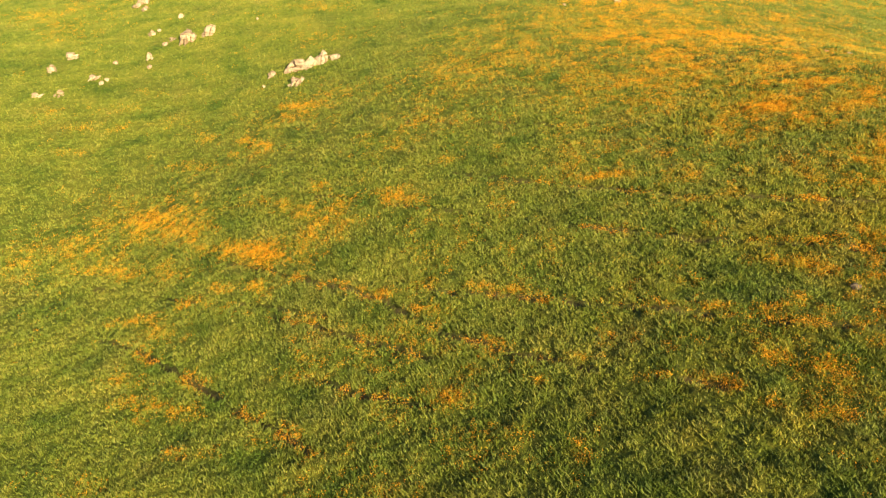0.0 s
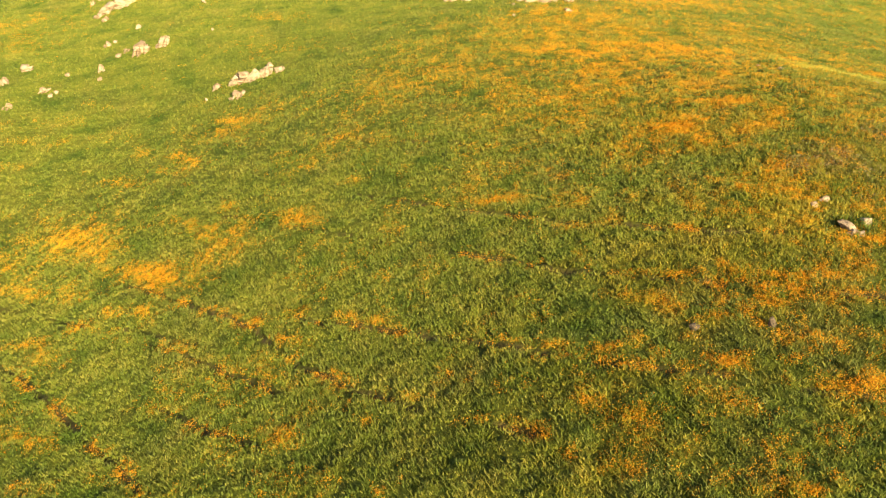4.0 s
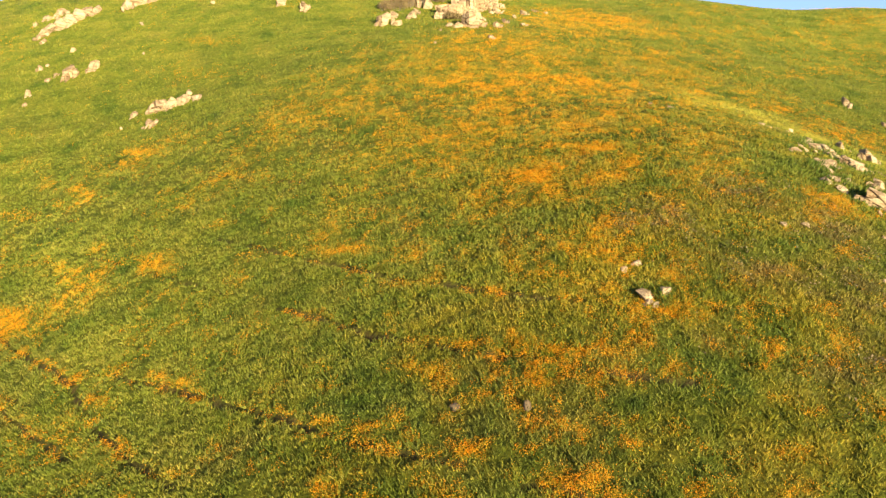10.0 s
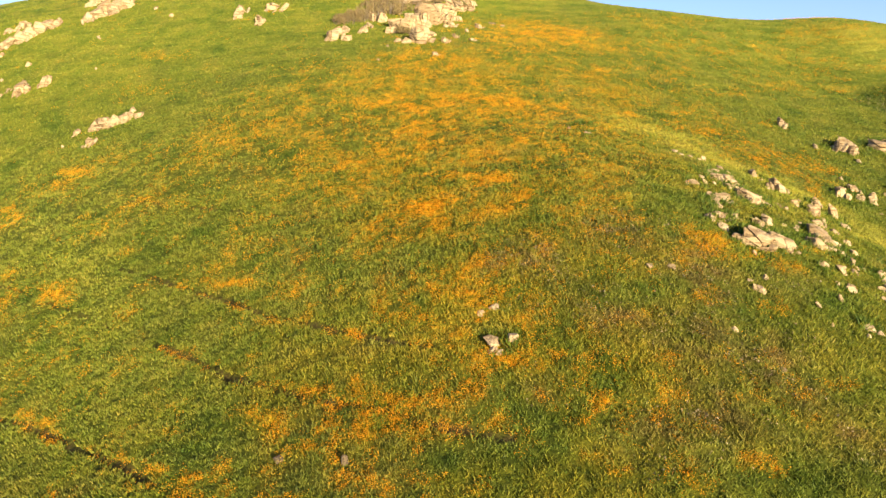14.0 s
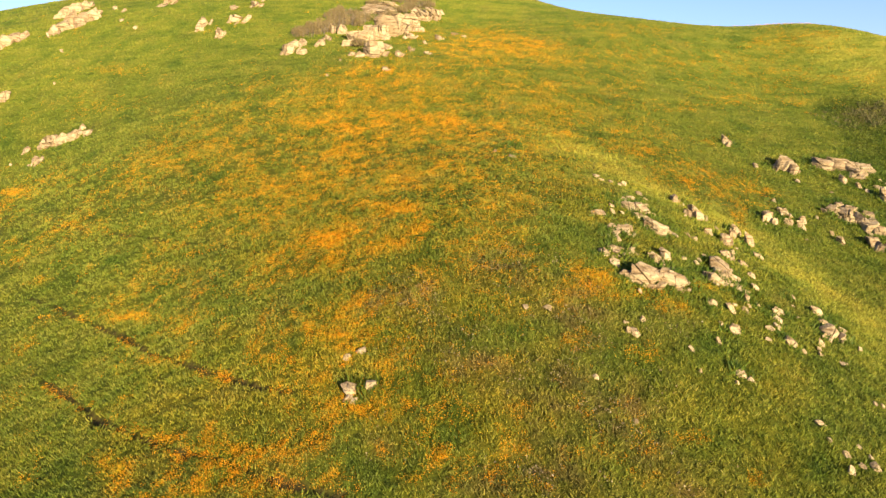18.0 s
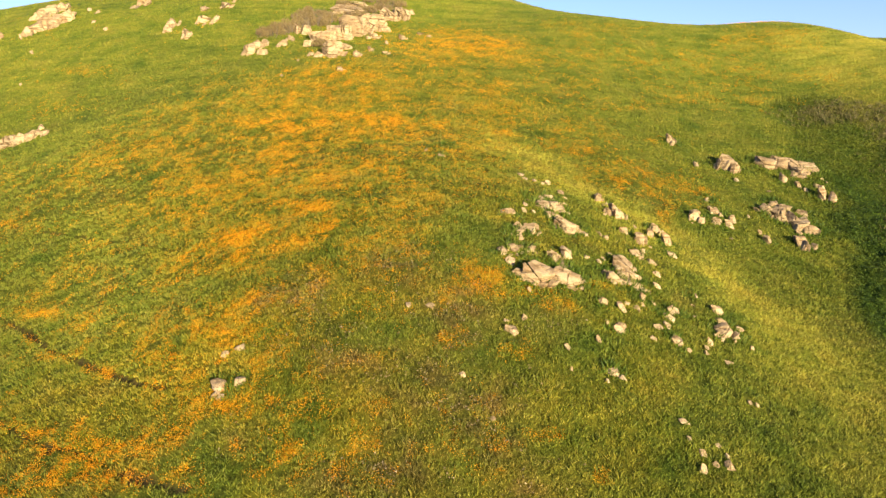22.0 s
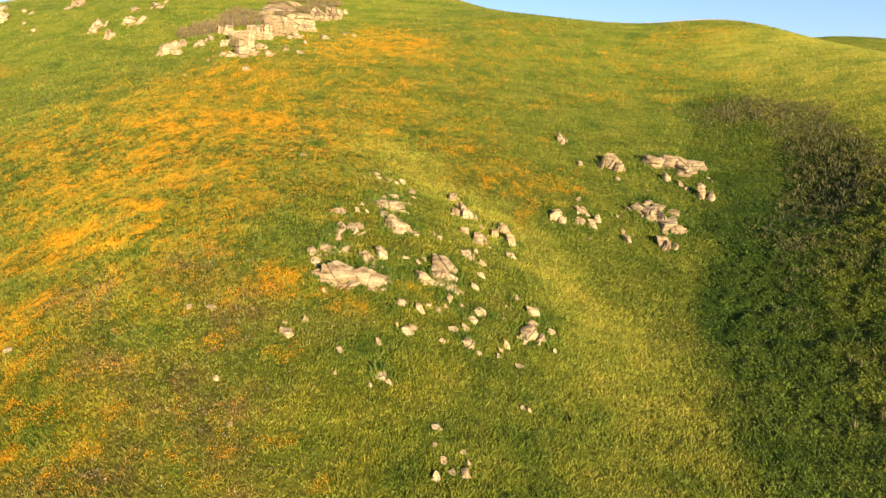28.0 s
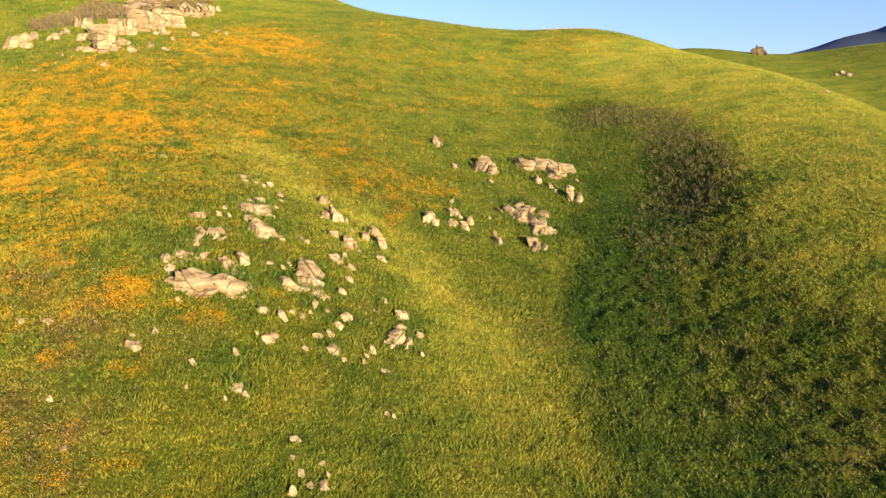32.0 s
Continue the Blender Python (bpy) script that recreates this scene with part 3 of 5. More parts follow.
poppies(23.8, 21.9, 0.54, 0.27, 10, 0.25)
poppies(18.1, 17.9, 0.38, 0.16, -6, 0.40)
poppies(18.5, 19.8, 0.25, 0.18, -63, 0.35)
poppies(18.8, 17.4, 0.44, 0.16, -3, 0.35)
poppies(22.0, 17.3, 0.35, 0.18, 3, 0.40)
poppies(27.6, 17.9, 0.40, 0.18, 16, 0.50)
poppies(15.7, 17.5, 0.62, 0.24, -11, 0.50)
poppies(-8.2, 59.7, 2.86, 0.66, -16, 0.30)
poppies(4.5, 40.8, 1.66, 0.46, -23, 0.20)
poppies(35.6, 66.8, 3.32, 0.98, 15, 0.30)
poppies(32.0, 53.6, 2.45, 1.00, 27, 0.25)
trail([(-9.3, 29.5), (-7.3, 28.0), (-5.4, 26.3), (-3.4, 24.7), (-2.2, 23.6), (-1.3, 22.4), (0.0, 20.8), (1.7, 19.0), (2.9, 17.9), (3.9, 17.0)], True)
trail([(-0.8, 23.5), (0.6, 22.6), (2.3, 21.6), (3.5, 20.7), (4.6, 19.8), (5.7, 19.1), (6.6, 18.4), (7.4, 17.7), (8.2, 17.1), (9.1, 16.5), (9.9, 16.1), (10.6, 15.7), (11.0, 15.5)], True)
trail([(-6.2, 24.6), (-4.5, 23.4), (-3.2, 22.2), (-2.2, 21.3), (-1.1, 20.4), (-0.2, 19.6)], True)
trail([(12.3, 14.6), (13.2, 14.4), (13.6, 14.1), (14.3, 13.8)], True)
trail([(4.5, 25.0), (6.3, 23.6), (7.6, 22.4), (8.9, 21.1)], True)
trail([(14.5, 18.0), (15.3, 17.5), (16.2, 17.3), (16.9, 17.0)], True)
trail([(0.8, 30.8), (2.7, 29.6), (4.8, 28.1), (6.8, 26.6), (8.8, 24.8), (10.7, 23.3), (12.5, 22.1), (13.9, 21.2), (14.7, 20.9)], True)
trail([(5.6, 24.1), (7.3, 22.7), (8.8, 21.4), (10.2, 20.4), (11.7, 19.4), (12.9, 18.9), (14.1, 18.2), (15.2, 17.7), (16.2, 17.3)], True)
trail([(-1.3, 36.9), (2.2, 35.0), (5.7, 33.4), (9.0, 31.7), (11.8, 29.8)], False)
trail([(-5.4, 32.1), (-2.7, 30.2), (-1.1, 29.0), (0.7, 27.8), (2.5, 26.4)], False)
trail([(-13.4, 27.0), (-11.5, 25.5), (-9.3, 23.4), (-7.8, 21.9), (-6.2, 20.1), (-5.0, 19.0), (-3.9, 17.7)], True)
trail([(-4.4, 20.9), (-2.9, 19.6), (-1.9, 18.8), (-0.6, 17.8)], True)
trail([(-15.5, 31.4), (-11.9, 28.9), (-8.8, 26.5), (-7.2, 25.8), (-5.6, 24.6), (-3.9, 23.5)], False)
trail([(4.9, 16.2), (5.3, 15.9), (5.9, 15.5), (6.5, 15.0)], True)
trail([(45.9, 22.1), (46.3, 21.5), (46.7, 21.3)], False)
trail([(45.5, 20.0), (46.1, 19.6), (46.5, 19.3)], False)


def path_gap(x, y, flowering=False):
    d = np.full(x.shape, 1e9)
    for pts, bloom in TRAILS:
        if flowering and not bloom:
            continue
        lo, hi = np.min(pts, 0) - 1, np.max(pts, 0) + 1
        k = np.flatnonzero((x > lo[0]) & (x < hi[0]) & (y > lo[1]) & (y < hi[1]))
        d[k] = np.minimum(d[k], near_line(x[k], y[k], pts) + (0.02 if bloom else 0.06) + 0.05 * wave(x[k], y[k], 1.0, 31) + 0.05 * np.maximum(0, wave(x[k], y[k], 2.6, 34) - 0.1))
    return d


def far_bank(x, y):
    """0 in the gully, 1 on the open slope on its far side."""
    return step(x - np.interp(y, [20, 26, 30, 34, 40, 44.5, 54], [51, 49.8, 49.1, 50.2, 52.7, 53.7, 53.5]) + 0.7 * wave(x, y, 2.5, 5) + 0.4 * wave(x, y, 0.9, 6), -1.0, 2.2)


def cover(x, y):
    """Shares of pale spur grass, lush gully weeds, dry brown stalks, bare soil and withered turf."""
    wob = wave(x, y, 5, 3) * 0.9 + wave(x, y, 1.6, 4) * 0.4
    d = near_line(x, y, [(25, 41), (28, 38.3), (31, 34.5), (33.5, 31.5), (35.2, 29), (36.2, 26), (35.5, 21), (33, 14)]) + wob
    pale = 0.95 * (1 - step(d - 0.5 * (1 - step(y, 26, 33)), 0.6, 2.7)) * (0.28 + 0.72 * step(y, 20, 29))
    d = near_line(x, y, [(58, 62), (62, 48), (63.5, 42), (60, 33)]) + wob * 1.5
    pale = np.maximum(pale, 0.9 * (1 - step(d, 4, 12)))
    d = near_line(x, y, [(64.5, 74), (61.8, 64.2), (60, 54.5), (60.4, 51.3), (61.8, 46.7), (63.2, 42.5), (64, 36)]) + 0.4 * wob
    pale = np.maximum(pale, 0.95 * (1 - step(d, 0.5, 2.6)))
    d = near_line(x, y, [(58, 45), (55.5, 36), (52.5, 27)]) + wob * 1.5
    pale = np.maximum(pale, 0.95 * (1 - step(d, 3.5, 8.0)) * far_bank(x, y))
    d = near_line(x, y, [(47.7, 53), (47, 46), (46.1, 40.5), (44.4, 34), (42.6, 29), (42.2, 24.5), (41.6, 19.8), (41.2, 8)]) + 0.7 * wob
    lush = (1 - step(d, 1.5, 3.0)) * (1 - 0.45 * step(y, 39, 46)) * (0.62 + 0.38 * step(y, 23, 32))
    d = near_line(x, y, [(50.6, 44.6), (49.3, 40.5), (46.8, 36)]) + 0.8 * wob
    core = 1 - step(d, 0.8, 2.8)
    lush = np.maximum(lush, 0.95 * core)
    lush = np.maximum(lush, (0.48 - 0.28 * step(x, 44.5, 47.5)) * step(x, 42.5, 44.5) * (1 - far_bank(x, y)) * (1 - step(y, 36, 42)))
    d2 = near_line(x, y, [(50, 30), (47, 20), (46, 8)]) + wob
    lush = np.maximum(lush, 0.3 * (1 - step(np.hypot((x - 13) / 9, (y - 16) / 4.5) + 0.15 * wob, 0.5, 1.1)))
    lush = np.maximum(lush, 0.15 * (1 - step(d2, 3, 7.5)) * (1 - far_bank(x, y)))
    d = near_line(x, y, [(46.6, 50.9), (50.2, 51.6), (52.0, 49.2), (51.8, 43.5), (50, 38)]) + wob * 1.2
    brown = np.maximum(0.55 * (1 - step(d, 0.6, 2.7)), 0.22 * core)
    brown = np.maximum(brown, 0.3 * (1 - far_bank(x, y)) * step(wave(x, y, 2.6, 17) + 0.5 * wave(x, y, 0.9, 18), 0.0, 0.8) * step(x, 42, 45) * (1 - step(x, 51, 56)) * (1 - step(y, 34, 40)))
    dry = np.zeros_like(x)
    for sx, sy, r in ((21.5, 25.3, 1.7), (20.2, 20.9, 1.3), (22.2, 20.1, 1.6), (22.3, 17.7, 1.4), (19.5, 22, 1.2), (23.5, 23, 1.4), (18, 24.5, 1.2), (24.5, 19.2, 1.5), (20.5, 17, 1.4), (18, 18.6, 1.0), (25.8, 17.4, 1.2), (46.7, 21.3, 0.5), (46.2, 19.7, 0.6)):
        dry = np.maximum(dry, 0.66 * (1 - step(np.hypot(x - sx, y - sy) + wob * 0.7, 0.3 * r, r * 1.6)) * (0.35 + 0.65 * step(wave(x, y, 0.8, 62) + 0.5 * wave(x, y, 0.3, 63), -0.5, 0.5)))
    dry = np.maximum(dry, 0.14 * step(wave(x, y, 3.0, 61), 0.45, 1.0) * (x < 40))
    soil = 0.85 * (1 - step(path_gap(x, y), 0.06, 0.16))
    return pale, lush, brown, soil, dry


def weed_zone(x, y, lush):
    """Where broad-leaved weeds take over from grass: the gully and the slope on its far side."""
    return np.maximum(lush, step(x + 0.8 * wave(x, y, 3, 91), 41.5, 44.5) * (0.85 - 0.8 * far_bank(x, y)) * (1 - step(x, 56, 64)) * step(50 - y, 0, 12))


def poppy_share(x, y, even=0.0):
    """How thick the poppies stand; even: how far their clumping is smoothed out."""
    s = np.zeros_like(x)
    keep = np.zeros_like(x)
    for px, py, a, b, r, d in PATCHES:
        near = np.flatnonzero((np.abs(x - px) < 2.6 * max(a, b)) & (np.abs(y - py) < 2.6 * max(a, b)))
        u, v = x[near] - px, y[near] - py
        u, v = (u * np.cos(r) + v * np.sin(r)) / a, (-u * np.sin(r) + v * np.cos(r)) / b
        q = d * np.exp(-0.9 * (u * u + v * v) ** 1.4)
        keep[near] = np.maximum(keep[near], q)
        s[near] += 0.12 * q
    s = np.clip(0.88 * keep + s, 0, 1)
    clump = 0.5 + (1 - even) * (0.45 * wave(x, y, 1.3, 21) + 0.5 * wave(x, y, 0.45, 22))
    loose = (0.10 + 0.08 * step(x, 10, 14) * (1 - step(y, 18, 22)) + 0.13 * step(x, 6, 12) * (1 - step(y, 20, 27)) - 0.12 * step(x, 16, 21) * (1 - step(y, 22, 28)) - 0.07 * step(x, 20, 27) - 0.14 * step(x, 22, 27)) * step(wave(x, y, 4, 23) + 0.3, 0, 1) * step(36 - x, 0, 4) * (y < 75) * (1 - 0.85 * step(y - x, 28, 40))
    gain = 0.92 - 0.37 * step(y, 26, 50) - 0.16 * step(x, 8, 12) * (1 - step(y, 22, 27))
    loose = np.maximum(loose, 0)
    return np.clip(gain * (0.85 * s * step(clump, 0.15, 1.0) + 0.08 * s) + loose * step(clump, 0.3, 1), 0, 1)


def haze(x, y):
    """Thin yellowish growth between the poppies on the spur."""
    edge = step(x - 0.10 * y, 0, 9) * (1 - step(x, 27, 33)) * (1 - step(y, 55, 75)) * (1 - 0.45 * step(x, 19, 24) * (1 - step(y, 21, 27)))
    return (0.2 + 0.14 * (1 - step(y, 26, 38))) * edge * step(wave(x, y, 3.5, 71) + 0.5 * wave(x, y, 1.0, 72), -0.6, 0.8)


def lumps(x, y):
    """Height of the small hummocks of matted turf, and of the taller domes that weeds form in the gully."""
    near = (1 - step(y, 38, 50)) * step(x, -24, -18) * (1 - step(x, 62, 68))
    k = np.flatnonzero(near > 0)
    out = np.zeros(x.shape)
    u, v = x[k], y[k]
    turf = 0.55 + 0.42 * wave(u, v, 0.5, 12) + 0.28 * wave(u, v, 0.24, 13) + 0.4 * wave(u, v, 1.1, 14)
    dome = 0.5 + 0.55 * wave(u, v, 0.9, 15) + 0.3 * wave(u, v, 0.4, 16)
    w = weed_zone(u, v, cover(u, v)[1])
    pale = cover(u, v)[0]
    out[k] = near[k] * (np.clip(turf, -0.1, 1.6) * 0.105 * (1 - w) * (1 - 0.5 * pale) + np.clip(dome, 0, 1.4) * 0.19 * w)
    return out


# ---- ground: one sheet to the horizon ----
def spread(lo, hi, near, far, grow):
    """Even lines every `near` metres from lo to hi, then ever wider ones out to `far`."""
    mid = list(np.arange(lo, hi + 0.01, near))
    for side in (-1, 1):
        p, s, out = (lo if side < 0 else hi), near, []
        while abs(p) < far:
            s *= grow
            p += side * s
            out.append(p)
        mid = out[::-1] + mid if side < 0 else mid + out
    return np.array(mid)


def grid_mesh(name, gx, gy):
    X, Y = np.meshgrid(gx, gy, indexing="ij")
    x, y = X.ravel(), Y.ravel()
    z = ground_z(x, y) + lumps(x, y) - 0.13 * (1 - step(path_gap(x, y), 0.06, 0.22))
    ny = len(gy)
    i, j = np.meshgrid(np.arange(len(gx) - 1), np.arange(ny - 1), indexing="ij")
    a = (i * ny + j).ravel()
    quads = np.stack([a, a + ny, a + ny + 1, a + 1], 1)
    return raw_mesh(name, np.stack([x, y, z], 1), quads), x, y


def raw_mesh(name, verts, faces):
    me = bpy.data.meshes.new(name)
    n, k = faces.shape
    me.vertices.add(len(verts))
    me.vertices.foreach_set("co", np.ascontiguousarray(verts, np.float32).ravel())
    me.loops.add(n * k)
    me.loops.foreach_set("vertex_index", np.ascontiguousarray(faces, np.int32).ravel())
    me.polygons.add(n)
    me.polygons.foreach_set("loop_start", np.arange(0, n * k, k, dtype=np.int32))
    me.update(calc_edges=True)
    return me


def give(me, name, values):
    me.attributes.new(name, "FLOAT", "POINT").data.foreach_set("value", np.ascontiguousarray(values, np.float32))


lines_x = np.concatenate([spread(-60, 110, 0.8, 4200, 1.09), np.arange(-20, 62, 0.19)])
lines_y = np.concatenate([spread(0, 112, 0.8, 4200, 1.09), np.arange(11, 37, 0.19)])
me, gx, gy = grid_mesh("ground", np.unique(np.round(lines_x, 2)), np.unique(np.round(lines_y, 2)))
# the last field lifts the painted blade shade upslope, except among the weeds
for key, val in zip(("pale", "lush", "brown", "soil", "dry", "gold", "unshaded"), (*cover(gx, gy), np.clip(1.45 * poppy_share(gx, gy, 0.6) + haze(gx, gy), 0, 1), (step(gy, 30, 75) - 0.4 * step(gy, 100, 115)) * (1 - weed_zone(gx, gy, cover(gx, gy)[1])))):
    give(me, key, val)
me.polygons.foreach_set("use_smooth", np.ones(len(me.polygons), bool))
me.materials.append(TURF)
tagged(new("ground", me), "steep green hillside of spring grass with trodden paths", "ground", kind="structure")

# far mountain behind the ridge, its blue haze painted in
mx = np.linspace(1250, 3000, 60)
my = np.array([0.0, 150, 300, 450, 600])
X, Y = np.meshgrid(mx, my, indexing="ij")
ridge = 312 + 0.36 * (X - 1450) + 7 * np.sin(X / 70) + 4 * np.sin(X / 31 + 1)
Z = ridge * (1 - np.abs(Y - 300) / 300) + 30
X2, Y2 = X, 2050 - 0.35 * (X - 1250) + Y
faces = np.array([(i * 5 + j, (i + 1) * 5 + j, (i + 1) * 5 + j + 1, i * 5 + j + 1) for i in range(59) for j in range(4)])
me = raw_mesh("mountain", np.stack([X2.ravel(), Y2.ravel(), Z.ravel()], 1), faces)
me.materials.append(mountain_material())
tagged(new("backdrop_mountain", me), "distant mountain slope with blue haze painted in", "mountain", kind="structure")

# ---- grass: tufts of single blades ----
rng = np.random.RandomState(5)
BANDS = ((10, 20, 185), (20, 27, 160), (27, 36, 110), (36, 50, 60), (50, 72, 40), (72, 104, 16), (104, 138, 11))


def seeds(y0, y1, per):
    x0, x1 = -4 - 0.62 * y1, 35 + 0.82 * y1
    n = int((x1 - x0) * (y1 - y0) * per)
    x, y = rng.uniform(x0, x1, n), rng.uniform(y0, y1, n)
    ok = (x > -4 - 0.62 * y) & (x < 35 + 0.82 * y)
    ok &= y > 10.2 + np.clip(0.45 * (x - 14), 0, 4.5) + np.clip(0.5 * (3 - x), 0, 7.5)
    ok &= (y < 104) | ((x > 66) & (x < 34 + 0.78 * y))
    return x[ok], y[ok]


def blades(x, y, z, tall, wide, lean, count):
    """count blades for each seed: a leaning triangle with a turned base."""
    n = len(x) * count
    x, y, z, tall, wide = (np.repeat(v, count) for v in (x, y, z, tall, wide))
    a = rng.uniform(0, 6.283, n)
    off = rng.uniform(0.0, 1.0, n) ** 0.5 * wide * 2.2
    bx, by = x + off * np.cos(a), y + off * np.sin(a)
    t = rng.uniform(0, 6.283, n)
    tall = tall * rng.uniform(0.6, 1.15, n)
    ln = tall * rng.uniform(0.15, lean, n)
    la = a + rng.uniform(-0.8, 0.8, n)
    hx, hy = np.cos(t) * wide * 0.5, np.sin(t) * wide * 0.5
    v = np.empty((n, 3, 3))
    v[:, 0] = np.stack([bx - hx, by - hy, z - 0.03], 1)
    v[:, 1] = np.stack([bx + hx, by + hy, z - 0.03], 1)
    v[:, 2] = np.stack([bx + ln * np.cos(la), by + ln * np.sin(la), z + tall], 1)
    return v.reshape(-1, 3)


def stuff(name, verts, material, label, category, fields=None):
    faces = np.arange(len(verts)).reshape(-1, 3)
    m = raw_mesh(name, verts, faces)
    for k, f in (fields or {}).items():
        give(m, k, f)
    m.materials.append(material)
    return tagged(new(name, m), label, category, kind="stuff")


parts, fields = [], [[], [], [], [], []]
for y0, y1, per in BANDS:
    x, y = seeds(y0, y1, per)
    gap = path_gap(x, y) if y0 < 40 else np.full(x.shape, 9.0)
    pale, lush, brown, soil, dry = cover(x, y)
    gold = np.clip(1.45 * poppy_share(x, y, 0.5) + haze(x, y), 0, 1)
    clump = 0.5 + 0.45 * wave(x, y, 0.55, 12) + 0.35 * wave(x, y, 0.22, 13)
    weedy = weed_zone(x, y, lush)
    bare = (gap < 0.125 - 0.04 * wave(x, y, 0.7, 33)) | (rng.uniform(0, 1, len(x)) < np.maximum(np.maximum(dry * 0.12, np.maximum(weedy * 0.8, brown * 0.75)), 0.2 * step(0.36 - clump, 0, 0.4)))
    x, y, pale, lush, brown, dry, gold, clump = (v[~bare] for v in (x, y, pale, lush, brown, dry, gold, clump))
    far = np.clip((y - 12) / 60, 0, 1)
    tall = (0.048 + 0.08 * clump * (1 - 0.4 * pale) + 0.04 * brown + 0.04 * pale) * (1 - 0.15 * far)
    wide = (0.033 - 0.011 * pale) * (1 + 0.9 * far)
    cnt = 4 if y0 < 50 else 3
    parts.append(blades(x, y, ground_z(x, y) + lumps(x, y), np.clip(tall, 0.04, 0.6), wide, 1.7 - 0.8 * far.mean(), cnt))
    for f, v in zip(fields, (pale, lush, brown, dry, gold)):
        f.append(np.repeat(v, cnt * 3))
# thinner grass on the lower slope that the camera flies over
x, y = rng.uniform(-45, 85, 26000), rng.uniform(-24, 20, 26000)
low = y < 10.2 + np.clip(0.45 * (x - 14), 0, 4.5) + np.clip(0.5 * (3 - x), 0, 7.5)
x, y = x[low], y[low]
pale, lush, brown, soil, dry = cover(x, y)
parts.append(blades(x, y, ground_z(x, y), rng.uniform(0.10, 0.22, len(x)), 0.07 + 0 * x, 0.8, 3))
for f, v in zip(fields, (pale, lush, brown, dry, 0 * x)):
    f.append(np.repeat(v, 9))
stuff("grass", np.concatenate(parts), GRASS, "short spring grass and weeds on the hillside", "grass",
      dict(zip(("pale", "lush", "brown", "dry", "gold"), (np.concatenate(f) for f in fields))))

# ---- leafy weeds: low domes of broad leaves, thick in the gully ----
def leaves(x, y, z, leaf, spread_):
    """One broad leaf for each place, tipped any way but mostly upward."""
    n = len(x)
    a = rng.uniform(0, 6.283, n)
    w = leaf * rng.uniform(0.6, 1.35, n)
    c = np.stack([x, y, z + rng.uniform(-0.03, spread_, n)], 1)
    out = np.stack([np.cos(a), np.sin(a), rng.uniform(-0.5, 0.9, n)], 1) * w[:, None]
    side = np.stack([-np.sin(a), np.cos(a), rng.uniform(-0.6, 0.6, n)], 1) * (w * 0.45)[:, None]
    return np.stack([c - side, c + side, c + out], 1).reshape(-1, 3)


parts, fields = [], [[], [], []]
for y0, y1, per in ((10, 22, 760), (22, 34, 600), (34, 58, 260)):
    x, y = seeds(y0, y1, per)
    near = np.flatnonzero((x > 34) | (rng.uniform(0, 1, len(x)) < 0.18))
    x, y = x[near], y[near]
    pale, lush, brown, soil, dry = cover(x, y)
    zone = weed_zone(x, y, lush)
    herb = 0.14 * step(wave(x, y, 2.2, 51), 0.1, 0.9) * step(wave(x, y, 0.5, 52), -0.2, 0.5) * (x < 40)
    ok = (rng.uniform(0, 1, len(x)) < np.maximum(zone * 0.95 - brown * 0.3, herb)) & (path_gap(x, y) > 0.3)
    x, y, lush, brown, pale = x[ok], y[ok], np.where(zone > 0.25, np.clip(lush, 0.0, 0.95), 0.5)[ok], brown[ok], pale[ok]
    pale = np.clip(pale * 0.9 * (1 - lush) + 0.9 * far_bank(x, y), 0, 0.95)
    parts.append(leaves(x, y, ground_z(x, y) + lumps(x, y), 0.058 + 0.012 * (y0 > 20) + 0.03 * (y0 > 30), 0.06))
    for f, v in zip(fields, (pale, lush, brown * 0.5)):
        f.append(np.repeat(v, 3))
stuff("leafy_weeds", np.concatenate(parts), GRASS, "dark green leafy weeds crowding the damp gully", "weeds",
      dict(zip(("pale", "lush", "brown"), (np.concatenate(f) for f in fields))))

# ---- dry stalks standing in the brown part of the gully ----
parts = []
for y0, y1, per in ((9, 30, 14), (30, 56, 26)):
    x, y = seeds(y0, y1, per)
    lush, brown = cover(x, y)[1:3]
    ok = rng.uniform(0, 1, len(x)) < brown
    x, y, thick = x[ok], y[ok], np.minimum(lush, brown)[ok]
    parts.append(blades(x, y, ground_z(x, y) + lumps(x, y), rng.uniform(0.12, 0.32, len(x)) * (1 + 0.4 * thick), np.full(len(x), 0.036), 0.9, 6))
stuff("dry_stalks", np.concatenate(parts), STALK, "brown dried weed stalks standing in the gully", "dry weeds")

